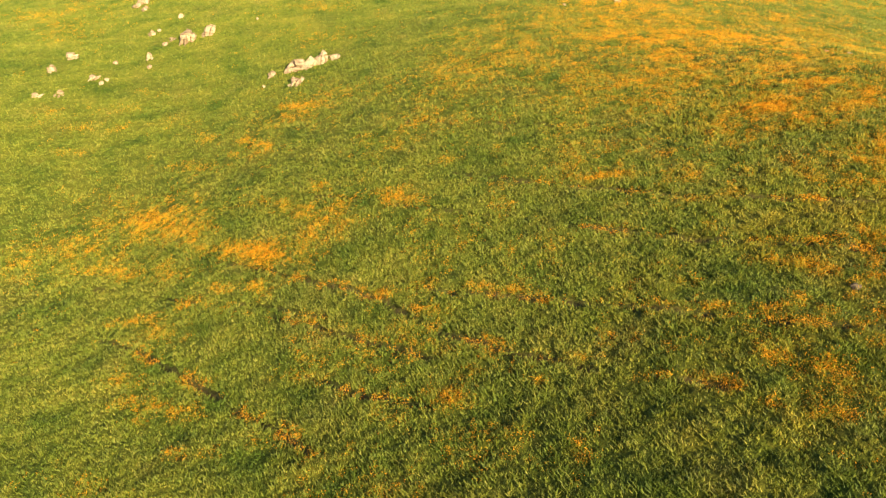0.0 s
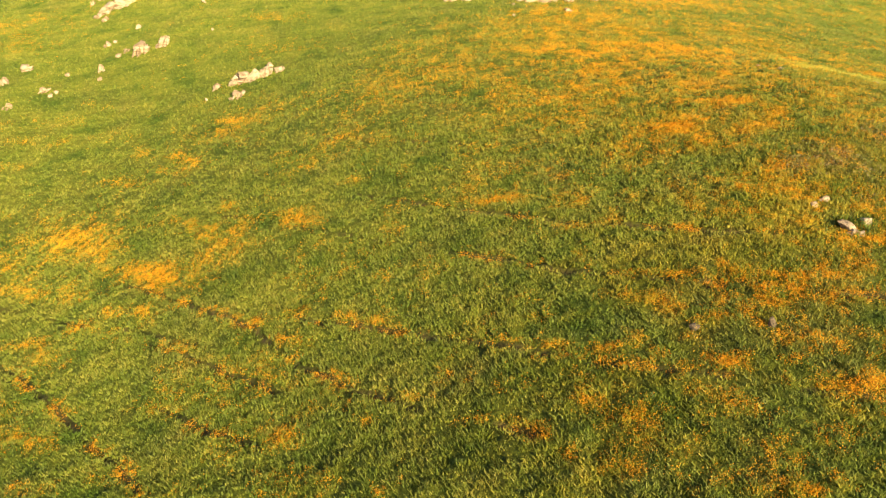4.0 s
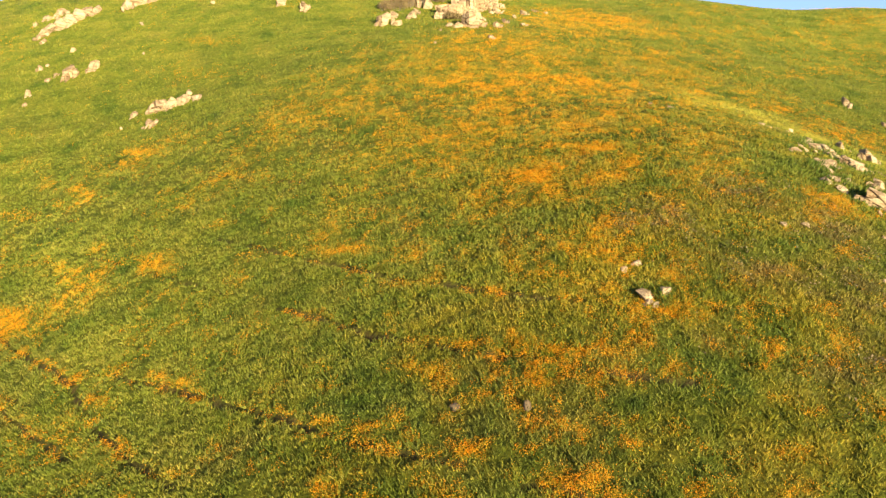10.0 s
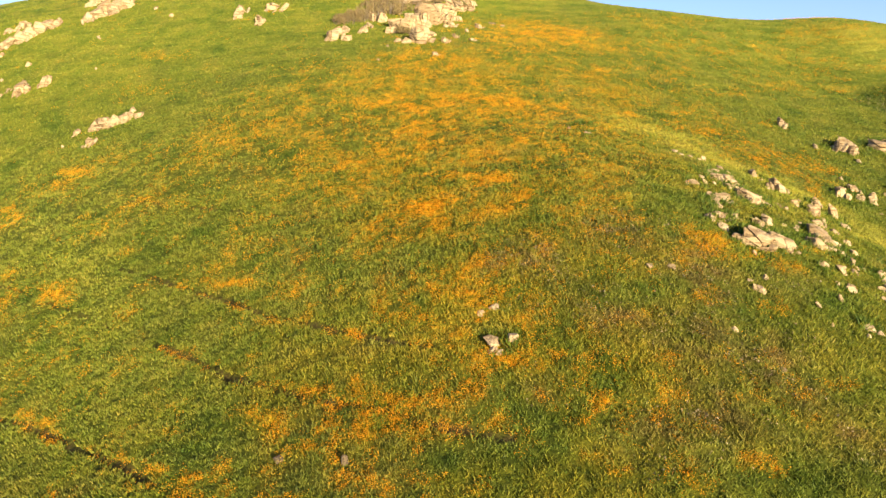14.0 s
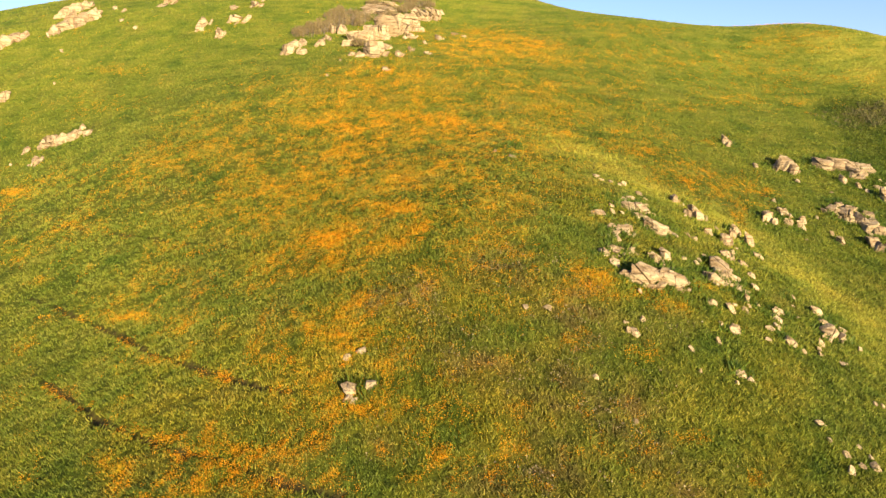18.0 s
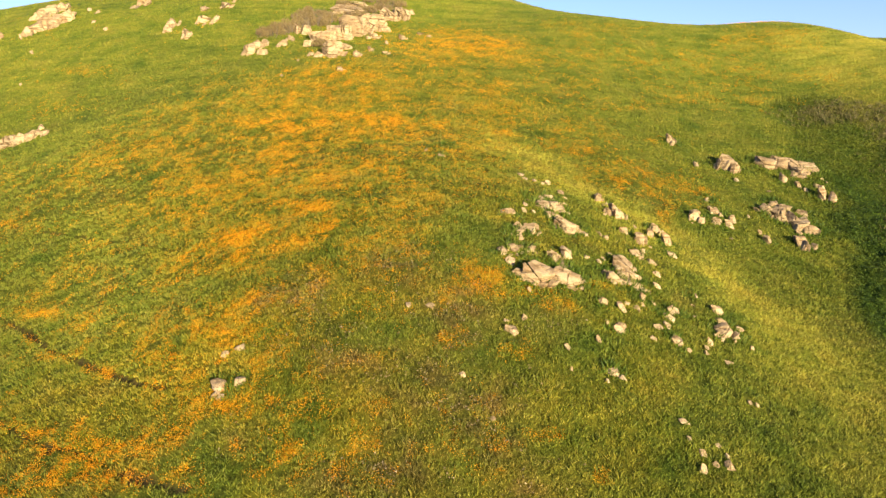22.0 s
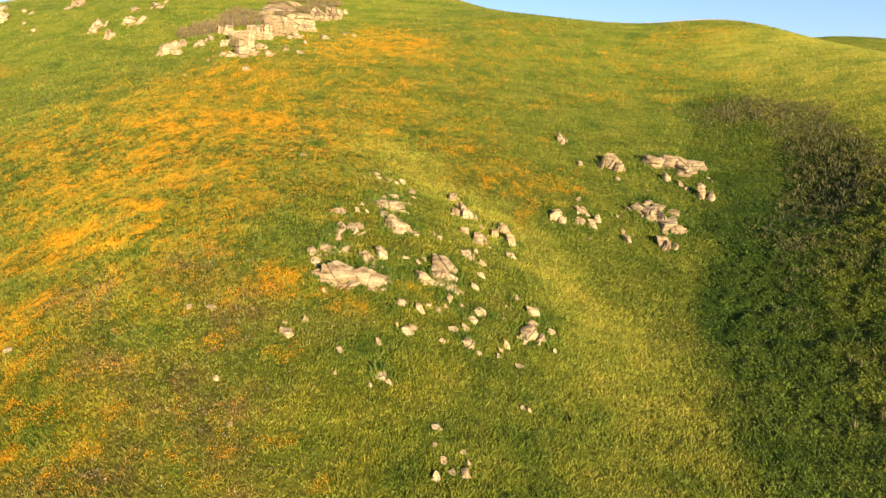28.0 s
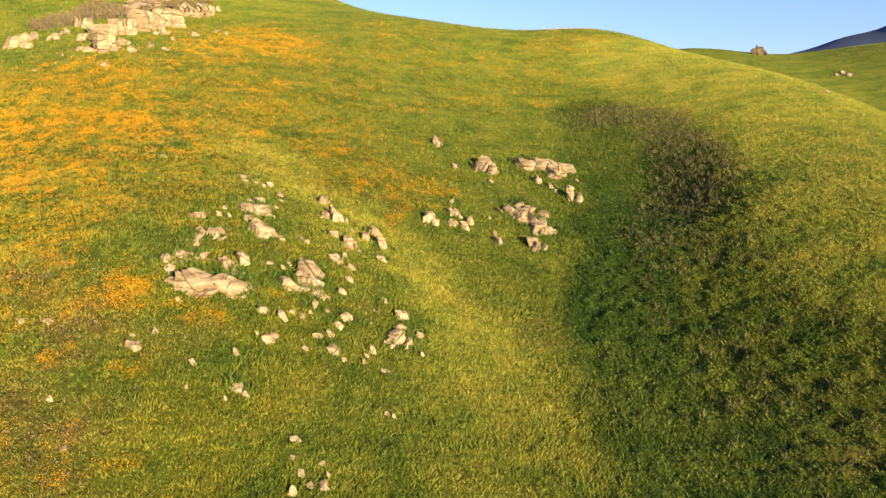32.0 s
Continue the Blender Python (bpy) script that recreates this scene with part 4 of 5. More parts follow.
# ---- poppies: tufts of half-closed cups above the grass ----
parts = []
for y0, y1, per in ((10, 20, 430), (20, 30, 320), (30, 45, 170), (45, 70, 95), (70, 125, 40)):
    x, y = seeds(y0, y1, per)
    share = poppy_share(x, y)
    if y0 < 30:
        d = path_gap(x, y, True)
        share = np.maximum(share, 0.5 * step(d, 0.03, 0.12) * (1 - step(d, 0.12, 0.32)) * step(wave(x, y, 1.3, 41), -0.2, 0.6) * step(wave(x, y, 0.4, 42), -0.5, 0.5))
    ok = rng.uniform(0, 1, len(x)) < share
    tuft = 10
    x, y = np.repeat(x[ok], tuft), np.repeat(y[ok], tuft)
    n = len(x)
    reach = 0.065 * (1 + 1.2 * np.clip((y - 18) / 45, 0, 1))
    x, y = x + reach * rng.normal(size=n), y + reach * rng.normal(size=n)
    size = rng.uniform(0.0052, 0.0100, n) * (1 + 0.95 * np.clip((y - 18) / 45, 0, 1))
    z = ground_z(x, y) + lumps(x, y) + rng.uniform(0.0, 0.10, n) * (1 + 0.5 * np.clip((y - 14) / 60, 0, 1))
    a = rng.uniform(0, 6.283, n)
    for k in range(2):
        b = a + k * 3.142
        v = np.empty((n, 3, 3))
        v[:, 0] = np.stack([x, y, z - size * 1.3], 1)
        v[:, 1] = np.stack([x + size * 1.2 * np.cos(b - 0.95), y + size * 1.2 * np.sin(b - 0.95), z + size * 1.1], 1)
        v[:, 2] = np.stack([x + size * 1.2 * np.cos(b + 0.95), y + size * 1.2 * np.sin(b + 0.95), z + size * 1.1], 1)
        parts.append(v.reshape(-1, 3))
stuff("poppies", np.concatenate(parts), PETAL, "orange poppies in bloom scattered through the grass", "flowers")

# ---- boulders ----
ROCKS = {"count": 0, "at": []}
ROCK_LABEL = {
    "slab": "broad cracked beige granite slab bedded in the turf",
    "spur": "pale beige weathered boulder on the grassy spur",
    "spur foot": "small pale boulder half sunk in the grass",
    "gully edge": "pinkish tan fractured boulder beside the weedy gully",
    "hilltop": "large beige outcrop boulder below the brown shrubs",
    "west slope": "cream coloured boulder on the sunny slope",
    "northwest": "cream outcrop boulder near the hill crest",
    "far west": "small cream stone on the upper slope",
    "meadow": "pale grey stone lying among the poppies",
    "upright": "upright stone with its shade painted in, among the poppies",
    "lower slope": "small whitish stone lying in the grass",
    "far ridge": "dark tan rock tower on the far ridge",
}


def hull(points):
    """Corners, edges and triangles of the convex body round some points."""
    bm = bmesh.new()
    for q in points:
        bm.verts.new(q)
    made = bmesh.ops.convex_hull(bm, input=bm.verts)
    loose = [g for g in made["geom_interior"] if isinstance(g, bmesh.types.BMVert)]
    bmesh.ops.delete(bm, geom=list(set(loose)), context="VERTS")
    bmesh.ops.delete(bm, geom=[q for q in bm.verts if not q.link_faces], context="VERTS")
    bm.verts.index_update()
    v = np.array([q.co for q in bm.verts])
    e = np.array([[q.index for q in g.verts] for g in bm.edges])
    return bm, v, e


def shards(r, body, cuts):
    """Splits a convex body along a few joints into separate bodies with narrow open cracks between."""
    bodies = [body]
    main = r.normal(size=3)
    for k in range(cuts):
        n = r.normal(size=3) * 0.7 + np.roll(main, k)
        n /= np.linalg.norm(n)
        rest = []
        for q in bodies:
            if len(q) < 5:
                rest.append(q)
                continue
            bm, v, e = hull(q)
            bm.free()
            d = (v - v.mean(0)) @ n - r.uniform(-0.12, 0.12)
            gap = r.uniform(0.016, 0.05)
            for side in (1, -1):
                c = d * side - gap
                over = c[e[:, 0]] * c[e[:, 1]] < 0
                i, j = e[over, 0], e[over, 1]
                t = (c[i] / (c[i] - c[j]))[:, None] if over.any() else np.zeros((0, 1))
                piece = np.concatenate([v[c > 0], v[i] + t * (v[j] - v[i])])
                if len(piece) > 4 and np.ptp(piece, axis=0).min() > 0.04:
                    rest.append(piece * (1 - 0.015 * k))
        bodies = rest
    return bodies


def chunk(r, blocky, cuts):
    """One angular rock of unit width, depth and height: flat faces with worn edges, split along joints."""
    n = 15 if blocky else 20
    u = r.normal(size=(n, 3))
    u /= np.linalg.norm(u, axis=1)[:, None]
    if blocky:
        u = np.sign(u) * np.abs(u) ** 0.55
    u *= r.uniform(0.84, 1.08, n)[:, None]
    turn = np.array(Euler((r.uniform(-0.15, 0.15), r.uniform(-0.2, 0.2), r.uniform(-0.8, 0.8))).to_matrix())
    pieces = []
    for k, body in enumerate(shards(r, u, cuts)):
        bm = hull(body)[0]
        bmesh.ops.dissolve_limit(bm, angle_limit=0.16, verts=bm.verts, edges=bm.edges)
        bmesh.ops.bevel(bm, geom=bm.edges, offset=0.045, segments=1, affect="EDGES", profile=0.5)
        bmesh.ops.triangulate(bm, faces=bm.faces)
        bm.verts.index_update()
        v = np.array([q.co for q in bm.verts]) @ turn.T + (r.normal(0, 0.02, 3) if k else 0)
        pieces.append((v, np.array([[q.index for q in g.verts] for g in bm.faces])))
        bm.free()
    every = np.concatenate([v for v, f in pieces])
    lo, hi = every.min(0), every.max(0)
    return [((v - (lo + hi) / 2) / (hi - lo), f) for v, f in pieces]


def rock_mesh(name, p, f, material):
    me = raw_mesh(name, p, f)
    me.polygons.foreach_set("use_smooth", np.ones(len(f), bool))
    me.set_sharp_from_angle(angle=radians(22))
    me.materials.append(material)
    return me


def bedded(p, x, y):
    """Lays a body along the slope of the ground at that place."""
    p[:, 2] += 0.9 * ((height(x + 0.5, y) - height(x - 0.5, y)) * p[:, 0] + (height(x, y + 0.5) - height(x, y - 0.5)) * p[:, 1])
    return p


def plates(r, count):
    """Thin leaning slabs that have split off a boulder of unit size and lie against its sides."""
    made = []
    tip = np.array(Euler((r.uniform(-0.5, 0.1), r.uniform(0.2, 0.8), r.uniform(-0.6, 0.6))).to_matrix())
    for k in range(count):
        v, f = chunk(r, True, 0)[0]
        v = (v * np.array([r.uniform(0.16, 0.3), r.uniform(0.35, 0.6), r.uniform(0.45, 0.8)])) @ tip.T
        a = r.uniform(-2.9, 0.5)
        made.append((v + np.array([0.42 * math.cos(a), 0.38 * math.sin(a), r.uniform(-0.3, 0.05)]), f))
    return made


def boulder(place, x, y, wide, tall):
    """A boulder of angular pieces split along joints, sunk into the sloping turf; each piece of a split one is a part."""
    ROCKS["count"] += 1
    r = np.random.RandomState(300 + ROCKS["count"])
    scale = np.array([wide * 1.1, wide * r.uniform(0.8, 1.15), 1.15 * tall])
    lean = r.uniform(0.0, 0.4)
    ROCKS["at"].append((x, y, wide))
    made = [q for q in chunk(r, r.uniform() < 0.6, 0 if wide < 0.36 else 1 if wide < 0.5 else 2)]
    if wide > 0.5 and place != "upright":
        made = [(v * np.array([0.78, 0.8, 0.95]) + np.array([r.uniform(-0.12, 0.12), 0.1, 0]), f) for v, f in made] + plates(r, 3 + int(wide > 0.7) * 2)
    rock = DARK_ROCK if place == "upright" else TAN_ROCK if place == "gully edge" and r.uniform() < 0.6 else PALE_ROCK if wide < 0.5 and place not in ("hilltop", "meadow") else ROCK
    shaped = []
    for v, f in made:
        v = v * scale
        v[:, 0] -= lean * v[:, 2]
        shaped.append((bedded(v, x, y), f))
    ob = new("boulder", rock_mesh("boulder", *shaped[0], rock) if len(shaped) == 1 else None)
    tagged(ob, ROCK_LABEL[place], "boulder" if wide > 0.3 else "stone", "upright stones" if place == "upright" else "boulders of the " + place)
    ob.location = (x, y, height(x, y) + 0.18 * tall + (0.04 if wide < 0.36 else 0.0))
    if len(shaped) > 1:
        for v, f in shaped:
            new("block", rock_mesh("block", v, f, rock)).parent = ob
    return ob


OUTCROP_LABEL = {
    "slab": "broad cracked beige granite outcrop bedded in the turf",
    "spur": "pale beige jointed rock outcrop on the grassy spur",
    "gully edge": "pinkish tan splintered rock outcrop beside the weedy gully",
    "hilltop": "large beige granite outcrop in front of brown shrubs",
    "west slope": "cream jointed rock outcrop on the sunny slope",
    "northwest": "cream granite outcrop near the hill crest",
    "far ridge": "dark tan rock tower on the far ridge",
}


def block_part(base, place, p, f, x, y, z):
    rock = DARK_ROCK if place == "far ridge" else TAN_ROCK if place == "gully edge" else ROCK
    ob = new("block", rock_mesh("block", p, f, rock))
    ob.parent = base
    ob.location = (x - base.location.x, y - base.location.y, z - base.location.z)


def outcrop(place, blocks):
    """Jointed blocks that break out of the slope and lie against one another, each block a part: x, y, width, depth, height."""
    ROCKS["count"] += 1
    r = np.random.RandomState(940 + ROCKS["count"])
    cx, cy = blocks[0][:2]
    base = tagged(new("rock_outcrop"), OUTCROP_LABEL[place], "rock outcrop", "rock outcrops")
    base.location = (cx, cy, height(cx, cy))
    dip = r.uniform(-0.12, 0.12)
    for x, y, w, d, h in blocks:
        turn = np.array(Euler((r.uniform(-0.1, 0.1), dip + r.uniform(-0.12, 0.12), r.uniform(-0.35, 0.35))).to_matrix())
        for p, f in chunk(r, r.uniform() < 0.8, 4 if w > 1.0 else 3 if w > 0.6 else 2 if w > 0.4 else 1):
            p = (p * np.array([w * 1.12, d * 1.1, 1.5 * h])) @ turn.T
            block_part(base, place, bedded(p, x, y), f, x, y, height(x, y) + 0.16 * h)
        ROCKS["at"].append((x, y, w))
        if w > 0.5:
            for q, g in plates(r, 4 if w > 0.8 else 2):
                block_part(base, place, bedded(q * np.array([w, d, 1.3 * h]), x, y), g, x, y, height(x, y) + 0.14 * h)


def ridge_outcrop(place, x0, y0, x1, y1, tall, count):
    """A line of leaning, jointed blocks that break out of the slope, each block a part."""
    ROCKS["count"] += 1
    r = np.random.RandomState(940 + ROCKS["count"])
    long = math.hypot(x1 - x0, y1 - y0)
    along = math.atan2(y1 - y0, x1 - x0)
    cx, cy = (x0 + x1) / 2, (y0 + y1) / 2
    base = tagged(new("rock_outcrop"), OUTCROP_LABEL[place], "rock outcrop", "rock outcrops")
    base.location = (cx, cy, height(cx, cy))
    deep = min(max(0.9 * tall, 0.35 * long), 1.8 * tall)
    lean = r.uniform(0.2, 0.4)
    lying = 0.35
    for k in range(2 * count):
        back = k < count
        u = (k + 0.5) / count if back else r.uniform(0.0, 1.0)
        w = long / count * (r.uniform(1.7, 2.4) * (1 + 0.3 * lying) if back else r.uniform(0.5, 1.0))
        d = deep * (r.uniform(0.6, 1.0) if back else r.uniform(0.3, 0.5))
        h = tall * (r.uniform(0.75, 1.1) * (1 - 0.6 * abs(2 * u - 1) ** 2) if back else r.uniform(0.25, 0.5))
        w = max(w, 0.5 * h)
        turn = np.array(Euler((-lying + r.uniform(-0.15, 0.15), (-lean + r.uniform(-0.35, 0.35)) * (1 - 0.4 * lying), along * 0.8 + r.uniform(-0.45, 0.45))).to_matrix())
        x = cx + (u - 0.5) * long * math.cos(along) + r.uniform(-0.1, 0.1) * deep
        y = cy + (u - 0.5) * long * math.sin(along) + deep * (0.45 + r.uniform(-0.15, 0.15) if back else r.uniform(-0.05, 0.3))
        for p, f in chunk(r, r.uniform() < 0.6, 2 if back else 1):
            p = (p * np.array([w, d, 1.35 * h])) @ turn.T
            block_part(base, place, bedded(p, x, y), f, x, y, height(x, y) + 0.22 * h)


outcrop("slab", ((26.55, 25.67, 1.44, 1.09, 0.56), (27.44, 25.80, 1.08, 0.84, 0.45), (25.96, 25.57, 0.86, 0.52, 0.28), (28.02, 26.16, 0.53, 0.40, 0.23), (27.34, 26.58, 0.67, 0.37, 0.20)))
outcrop("spur", ((29.34, 26.99, 0.79, 0.74, 0.44), (29.70, 27.33, 0.75, 0.65, 0.38), (30.00, 28.02, 0.83, 0.82, 0.48), (30.25, 27.54, 0.77, 0.65, 0.39), (29.97, 26.97, 0.91, 0.50, 0.25), (30.21, 26.90, 0.98, 0.53, 0.18), (29.68, 26.80, 0.51, 0.28, 0.16)))
outcrop("spur", ((27.09, 32.51, 0.75, 0.50, 0.30), (27.47, 32.82, 0.62, 0.45, 0.26), (27.27, 31.57, 0.92, 0.62, 0.36), (27.81, 31.61, 0.94, 0.67, 0.40), (27.57, 30.68, 0.84, 0.48, 0.29), (27.93, 29.99, 1.14, 0.87, 0.52)))
outcrop("gully edge", ((41.72, 43.57, 1.72, 0.95, 0.56), (42.65, 43.52, 1.50, 1.00, 0.60), (43.04, 42.65, 1.27, 0.91, 0.55), (43.63, 43.46, 1.44, 0.80, 0.48), (44.20, 43.31, 0.93, 0.51, 0.24), (42.38, 44.24, 1.17, 0.68, 0.41)))
outcrop("gully edge", ((39.60, 38.03, 1.00, 0.87, 0.52), (40.03, 37.64, 1.05, 1.03, 0.62), (40.38, 37.23, 0.92, 0.97, 0.58), (40.69, 36.89, 0.85, 0.85, 0.51), (41.06, 36.60, 0.91, 0.73, 0.44), (40.05, 38.93, 0.71, 0.54, 0.32), (40.54, 38.46, 0.83, 0.59, 0.35), (41.19, 37.99, 0.69, 0.52, 0.31)))
outcrop("hilltop", ((11.44, 61.60, 2.20, 1.27, 1.28), (12.69, 62.57, 1.96, 1.51, 1.49), (13.55, 64.61, 2.29, 2.00, 1.99), (14.54, 66.71, 1.94, 1.60, 1.60), (15.23, 68.50, 1.44, 1.18, 1.17), (9.61, 63.70, 0.80, 0.79, 0.83), (13.17, 57.06, 1.91, 1.28, 1.28), (13.64, 58.92, 1.16, 0.59, 0.61), (12.22, 56.80, 1.02, 0.52, 0.41), (11.49, 57.15, 0.81, 0.42, 0.33), (10.66, 60.04, 1.07, 0.55, 0.52)))
outcrop("hilltop", ((16.02, 71.05, 1.99, 1.40, 1.19), (17.05, 71.92, 1.73, 1.42, 1.21), (11.90, 71.16, 3.56, 1.94, 0.70), (12.82, 73.33, 2.78, 1.51, 0.72), (17.99, 73.65, 0.63, 0.49, 0.44)))
outcrop("hilltop", ((5.98, 58.77, 1.18, 0.90, 0.80), (6.36, 60.11, 1.00, 0.75, 0.67), (6.80, 60.41, 0.80, 0.67, 0.60), (7.30, 58.28, 0.63, 0.49, 0.43)))
outcrop("west slope", ((-9.10, 50.11, 1.60, 0.91, 0.81), (-8.21, 50.01, 1.18, 0.84, 0.75), (-7.43, 50.08, 1.01, 0.70, 0.62), (-6.97, 50.53, 0.68, 0.43, 0.38), (-6.36, 50.33, 0.59, 0.33, 0.28)))
ridge_outcrop("northwest", -24.83, 64.25, -21.30, 68.34, 1.13, 9)
ridge_outcrop("northwest", -18.71, 67.71, -15.47, 71.02, 1.51, 8)
ridge_outcrop("northwest", -20.45, 72.36, -18.05, 75.03, 1.03, 6)
ridge_outcrop("far ridge", 98.74, 121.10, 101.42, 122.38, 1.76, 4)

# slab
boulder("slab", 27.19, 27.05, 0.60, 0.46)
boulder("slab", 27.70, 27.55, 0.40, 0.54)
boulder("slab", 25.50, 26.23, 0.35, 0.31)
boulder("slab", 25.28, 26.73, 0.60, 0.30)
boulder("slab", 25.68, 27.05, 0.71, 0.30)
boulder("slab", 26.28, 27.31, 0.57, 0.27)

# spur
boulder("spur", 25.54, 30.06, 0.55, 0.33)
boulder("spur", 25.88, 28.29, 0.63, 0.39)
boulder("spur", 25.99, 28.70, 0.60, 0.39)
boulder("spur", 26.49, 28.86, 0.64, 0.44)
boulder("spur", 26.55, 31.83, 0.38, 0.18)
boulder("spur", 26.30, 30.53, 0.20, 0.24)
boulder("spur", 26.71, 30.52, 0.14, 0.23)
boulder("spur", 26.39, 31.23, 0.21, 0.16)
boulder("spur", 28.21, 32.51, 0.26, 0.17)
boulder("spur", 28.24, 34.04, 0.31, 0.16)
boulder("spur", 28.37, 33.32, 0.22, 0.18)
boulder("spur", 28.73, 29.91, 0.35, 0.17)
boulder("spur", 29.41, 30.45, 0.28, 0.16)
boulder("spur", 29.66, 30.33, 0.32, 0.20)
boulder("spur", 27.71, 34.84, 0.27, 0.27)
boulder("spur", 27.45, 34.67, 0.18, 0.13)
boulder("spur", 27.07, 34.82, 0.23, 0.11)
boulder("spur", 26.61, 34.82, 0.27, 0.11)
boulder("spur", 26.45, 35.24, 0.32, 0.14)
boulder("spur", 30.19, 34.57, 0.65, 0.50)
boulder("spur", 30.67, 33.25, 0.83, 0.83)
boulder("spur", 30.31, 33.18, 0.61, 0.52)
boulder("spur", 30.89, 33.22, 0.26, 0.22)
boulder("spur", 30.71, 31.60, 0.41, 0.50)
boulder("spur", 31.42, 31.11, 0.61, 0.64)
boulder("spur", 31.46, 32.64, 0.19, 0.15)
boulder("spur", 32.01, 32.26, 0.30, 0.42)
boulder("spur", 32.42, 33.03, 0.54, 0.65)
boulder("spur", 32.71, 32.03, 0.46, 0.80)
boulder("spur", 32.68, 30.90, 0.37, 0.28)
boulder("spur", 30.83, 29.70, 0.53, 0.41)
boulder("spur", 31.22, 30.01, 0.20, 0.38)
boulder("spur", 28.55, 27.93, 0.24, 0.16)
boulder("spur", 30.39, 26.77, 0.46, 0.23)
boulder("spur", 31.45, 29.50, 0.35, 0.19)
boulder("spur", 31.42, 28.51, 0.26, 0.23)
boulder("spur", 31.20, 27.53, 0.25, 0.18)
boulder("spur", 29.02, 27.94, 0.22, 0.15)
boulder("spur", 29.22, 28.21, 0.19, 0.15)
boulder("spur", 29.63, 28.76, 0.19, 0.15)
boulder("spur", 27.80, 26.81, 0.21, 0.11)
boulder("spur", 26.08, 24.80, 0.16, 0.16)

# spur foot
boulder("spur foot", 28.68, 25.05, 0.40, 0.40)
boulder("spur foot", 29.36, 25.03, 0.28, 0.34)
boulder("spur foot", 29.60, 25.42, 0.20, 0.20)
boulder("spur foot", 29.91, 25.31, 0.25, 0.23)
boulder("spur foot", 30.20, 25.57, 0.20, 0.27)
boulder("spur foot", 30.22, 26.05, 0.38, 0.41)
boulder("spur foot", 30.69, 26.13, 0.21, 0.17)
boulder("spur foot", 31.40, 25.92, 0.41, 0.33)
boulder("spur foot", 31.07, 25.38, 0.47, 0.27)
boulder("spur foot", 30.89, 24.76, 0.26, 0.26)
boulder("spur foot", 30.49, 24.50, 0.32, 0.26)
boulder("spur foot", 30.97, 23.99, 0.46, 0.37)
boulder("spur foot", 30.15, 23.76, 0.22, 0.18)
boulder("spur foot", 31.35, 23.76, 0.16, 0.13)
boulder("spur foot", 29.05, 23.79, 0.38, 0.31)
boulder("spur foot", 29.18, 24.04, 0.25, 0.16)
boulder("spur foot", 28.64, 24.00, 0.14, 0.13)
boulder("spur foot", 33.10, 25.48, 0.77, 0.64)
boulder("spur foot", 33.30, 26.36, 0.45, 0.31)
boulder("spur foot", 33.35, 27.04, 0.44, 0.46)
boulder("spur foot", 33.54, 25.48, 0.27, 0.24)
boulder("spur foot", 33.88, 26.20, 0.38, 0.24)
boulder("spur foot", 33.93, 25.03, 0.13, 0.23)
boulder("spur foot", 32.70, 27.73, 0.44, 0.26)
boulder("spur foot", 31.40, 28.51, 0.26, 0.21)
boulder("spur foot", 31.16, 27.53, 0.25, 0.16)
boulder("spur foot", 32.26, 24.47, 0.21, 0.41)
boulder("spur foot", 32.09, 24.18, 0.16, 0.19)
boulder("spur foot", 31.99, 23.90, 0.16, 0.16)
boulder("spur foot", 32.68, 25.14, 0.09, 0.19)
boulder("spur foot", 32.67, 23.68, 0.31, 0.14)
boulder("spur foot", 28.69, 21.49, 0.23, 0.17)
boulder("spur foot", 32.38, 26.81, 0.14, 0.18)
boulder("spur foot", 32.21, 26.12, 0.14, 0.10)

# gully edge
boulder("gully edge", 36.24, 45.16, 0.68, 0.80)
boulder("gully edge", 37.08, 42.41, 0.33, 0.31)
boulder("gully edge", 38.76, 42.75, 1.27, 1.05)
boulder("gully edge", 39.51, 42.35, 0.28, 0.24)
boulder("gully edge", 38.98, 41.20, 0.30, 0.21)
boulder("gully edge", 41.75, 41.65, 0.45, 0.63)
boulder("gully edge", 44.15, 43.16, 0.39, 0.28)
boulder("gully edge", 42.40, 41.09, 0.37, 0.45)
boulder("gully edge", 42.60, 40.66, 0.26, 0.21)
boulder("gully edge", 43.21, 39.87, 0.86, 0.98)
boulder("gully edge", 43.57, 41.33, 0.48, 0.24)
boulder("gully edge", 44.22, 42.27, 0.20, 0.16)
boulder("gully edge", 44.35, 41.98, 0.16, 0.13)
boulder("gully edge", 39.00, 37.98, 0.35, 0.38)
boulder("gully edge", 40.09, 35.10, 0.89, 0.71)
boulder("gully edge", 38.34, 35.01, 0.37, 0.53)
boulder("gully edge", 38.30, 35.80, 0.19, 0.28)
boulder("gully edge", 35.07, 35.75, 0.73, 0.78)
boulder("gully edge", 36.23, 36.01, 0.58, 0.45)
boulder("gully edge", 36.46, 37.02, 0.69, 0.50)
boulder("gully edge", 36.48, 38.36, 0.45, 0.22)
boulder("gully edge", 36.83, 35.94, 0.33, 0.45)
boulder("gully edge", 37.15, 36.51, 0.33, 0.50)
boulder("gully edge", 38.25, 37.35, 0.20, 0.14)
boulder("gully edge", 36.50, 34.64, 0.20, 0.14)
boulder("gully edge", 40.39, 36.20, 0.28, 0.19)
boulder("gully edge", 40.43, 40.27, 0.26, 0.13)

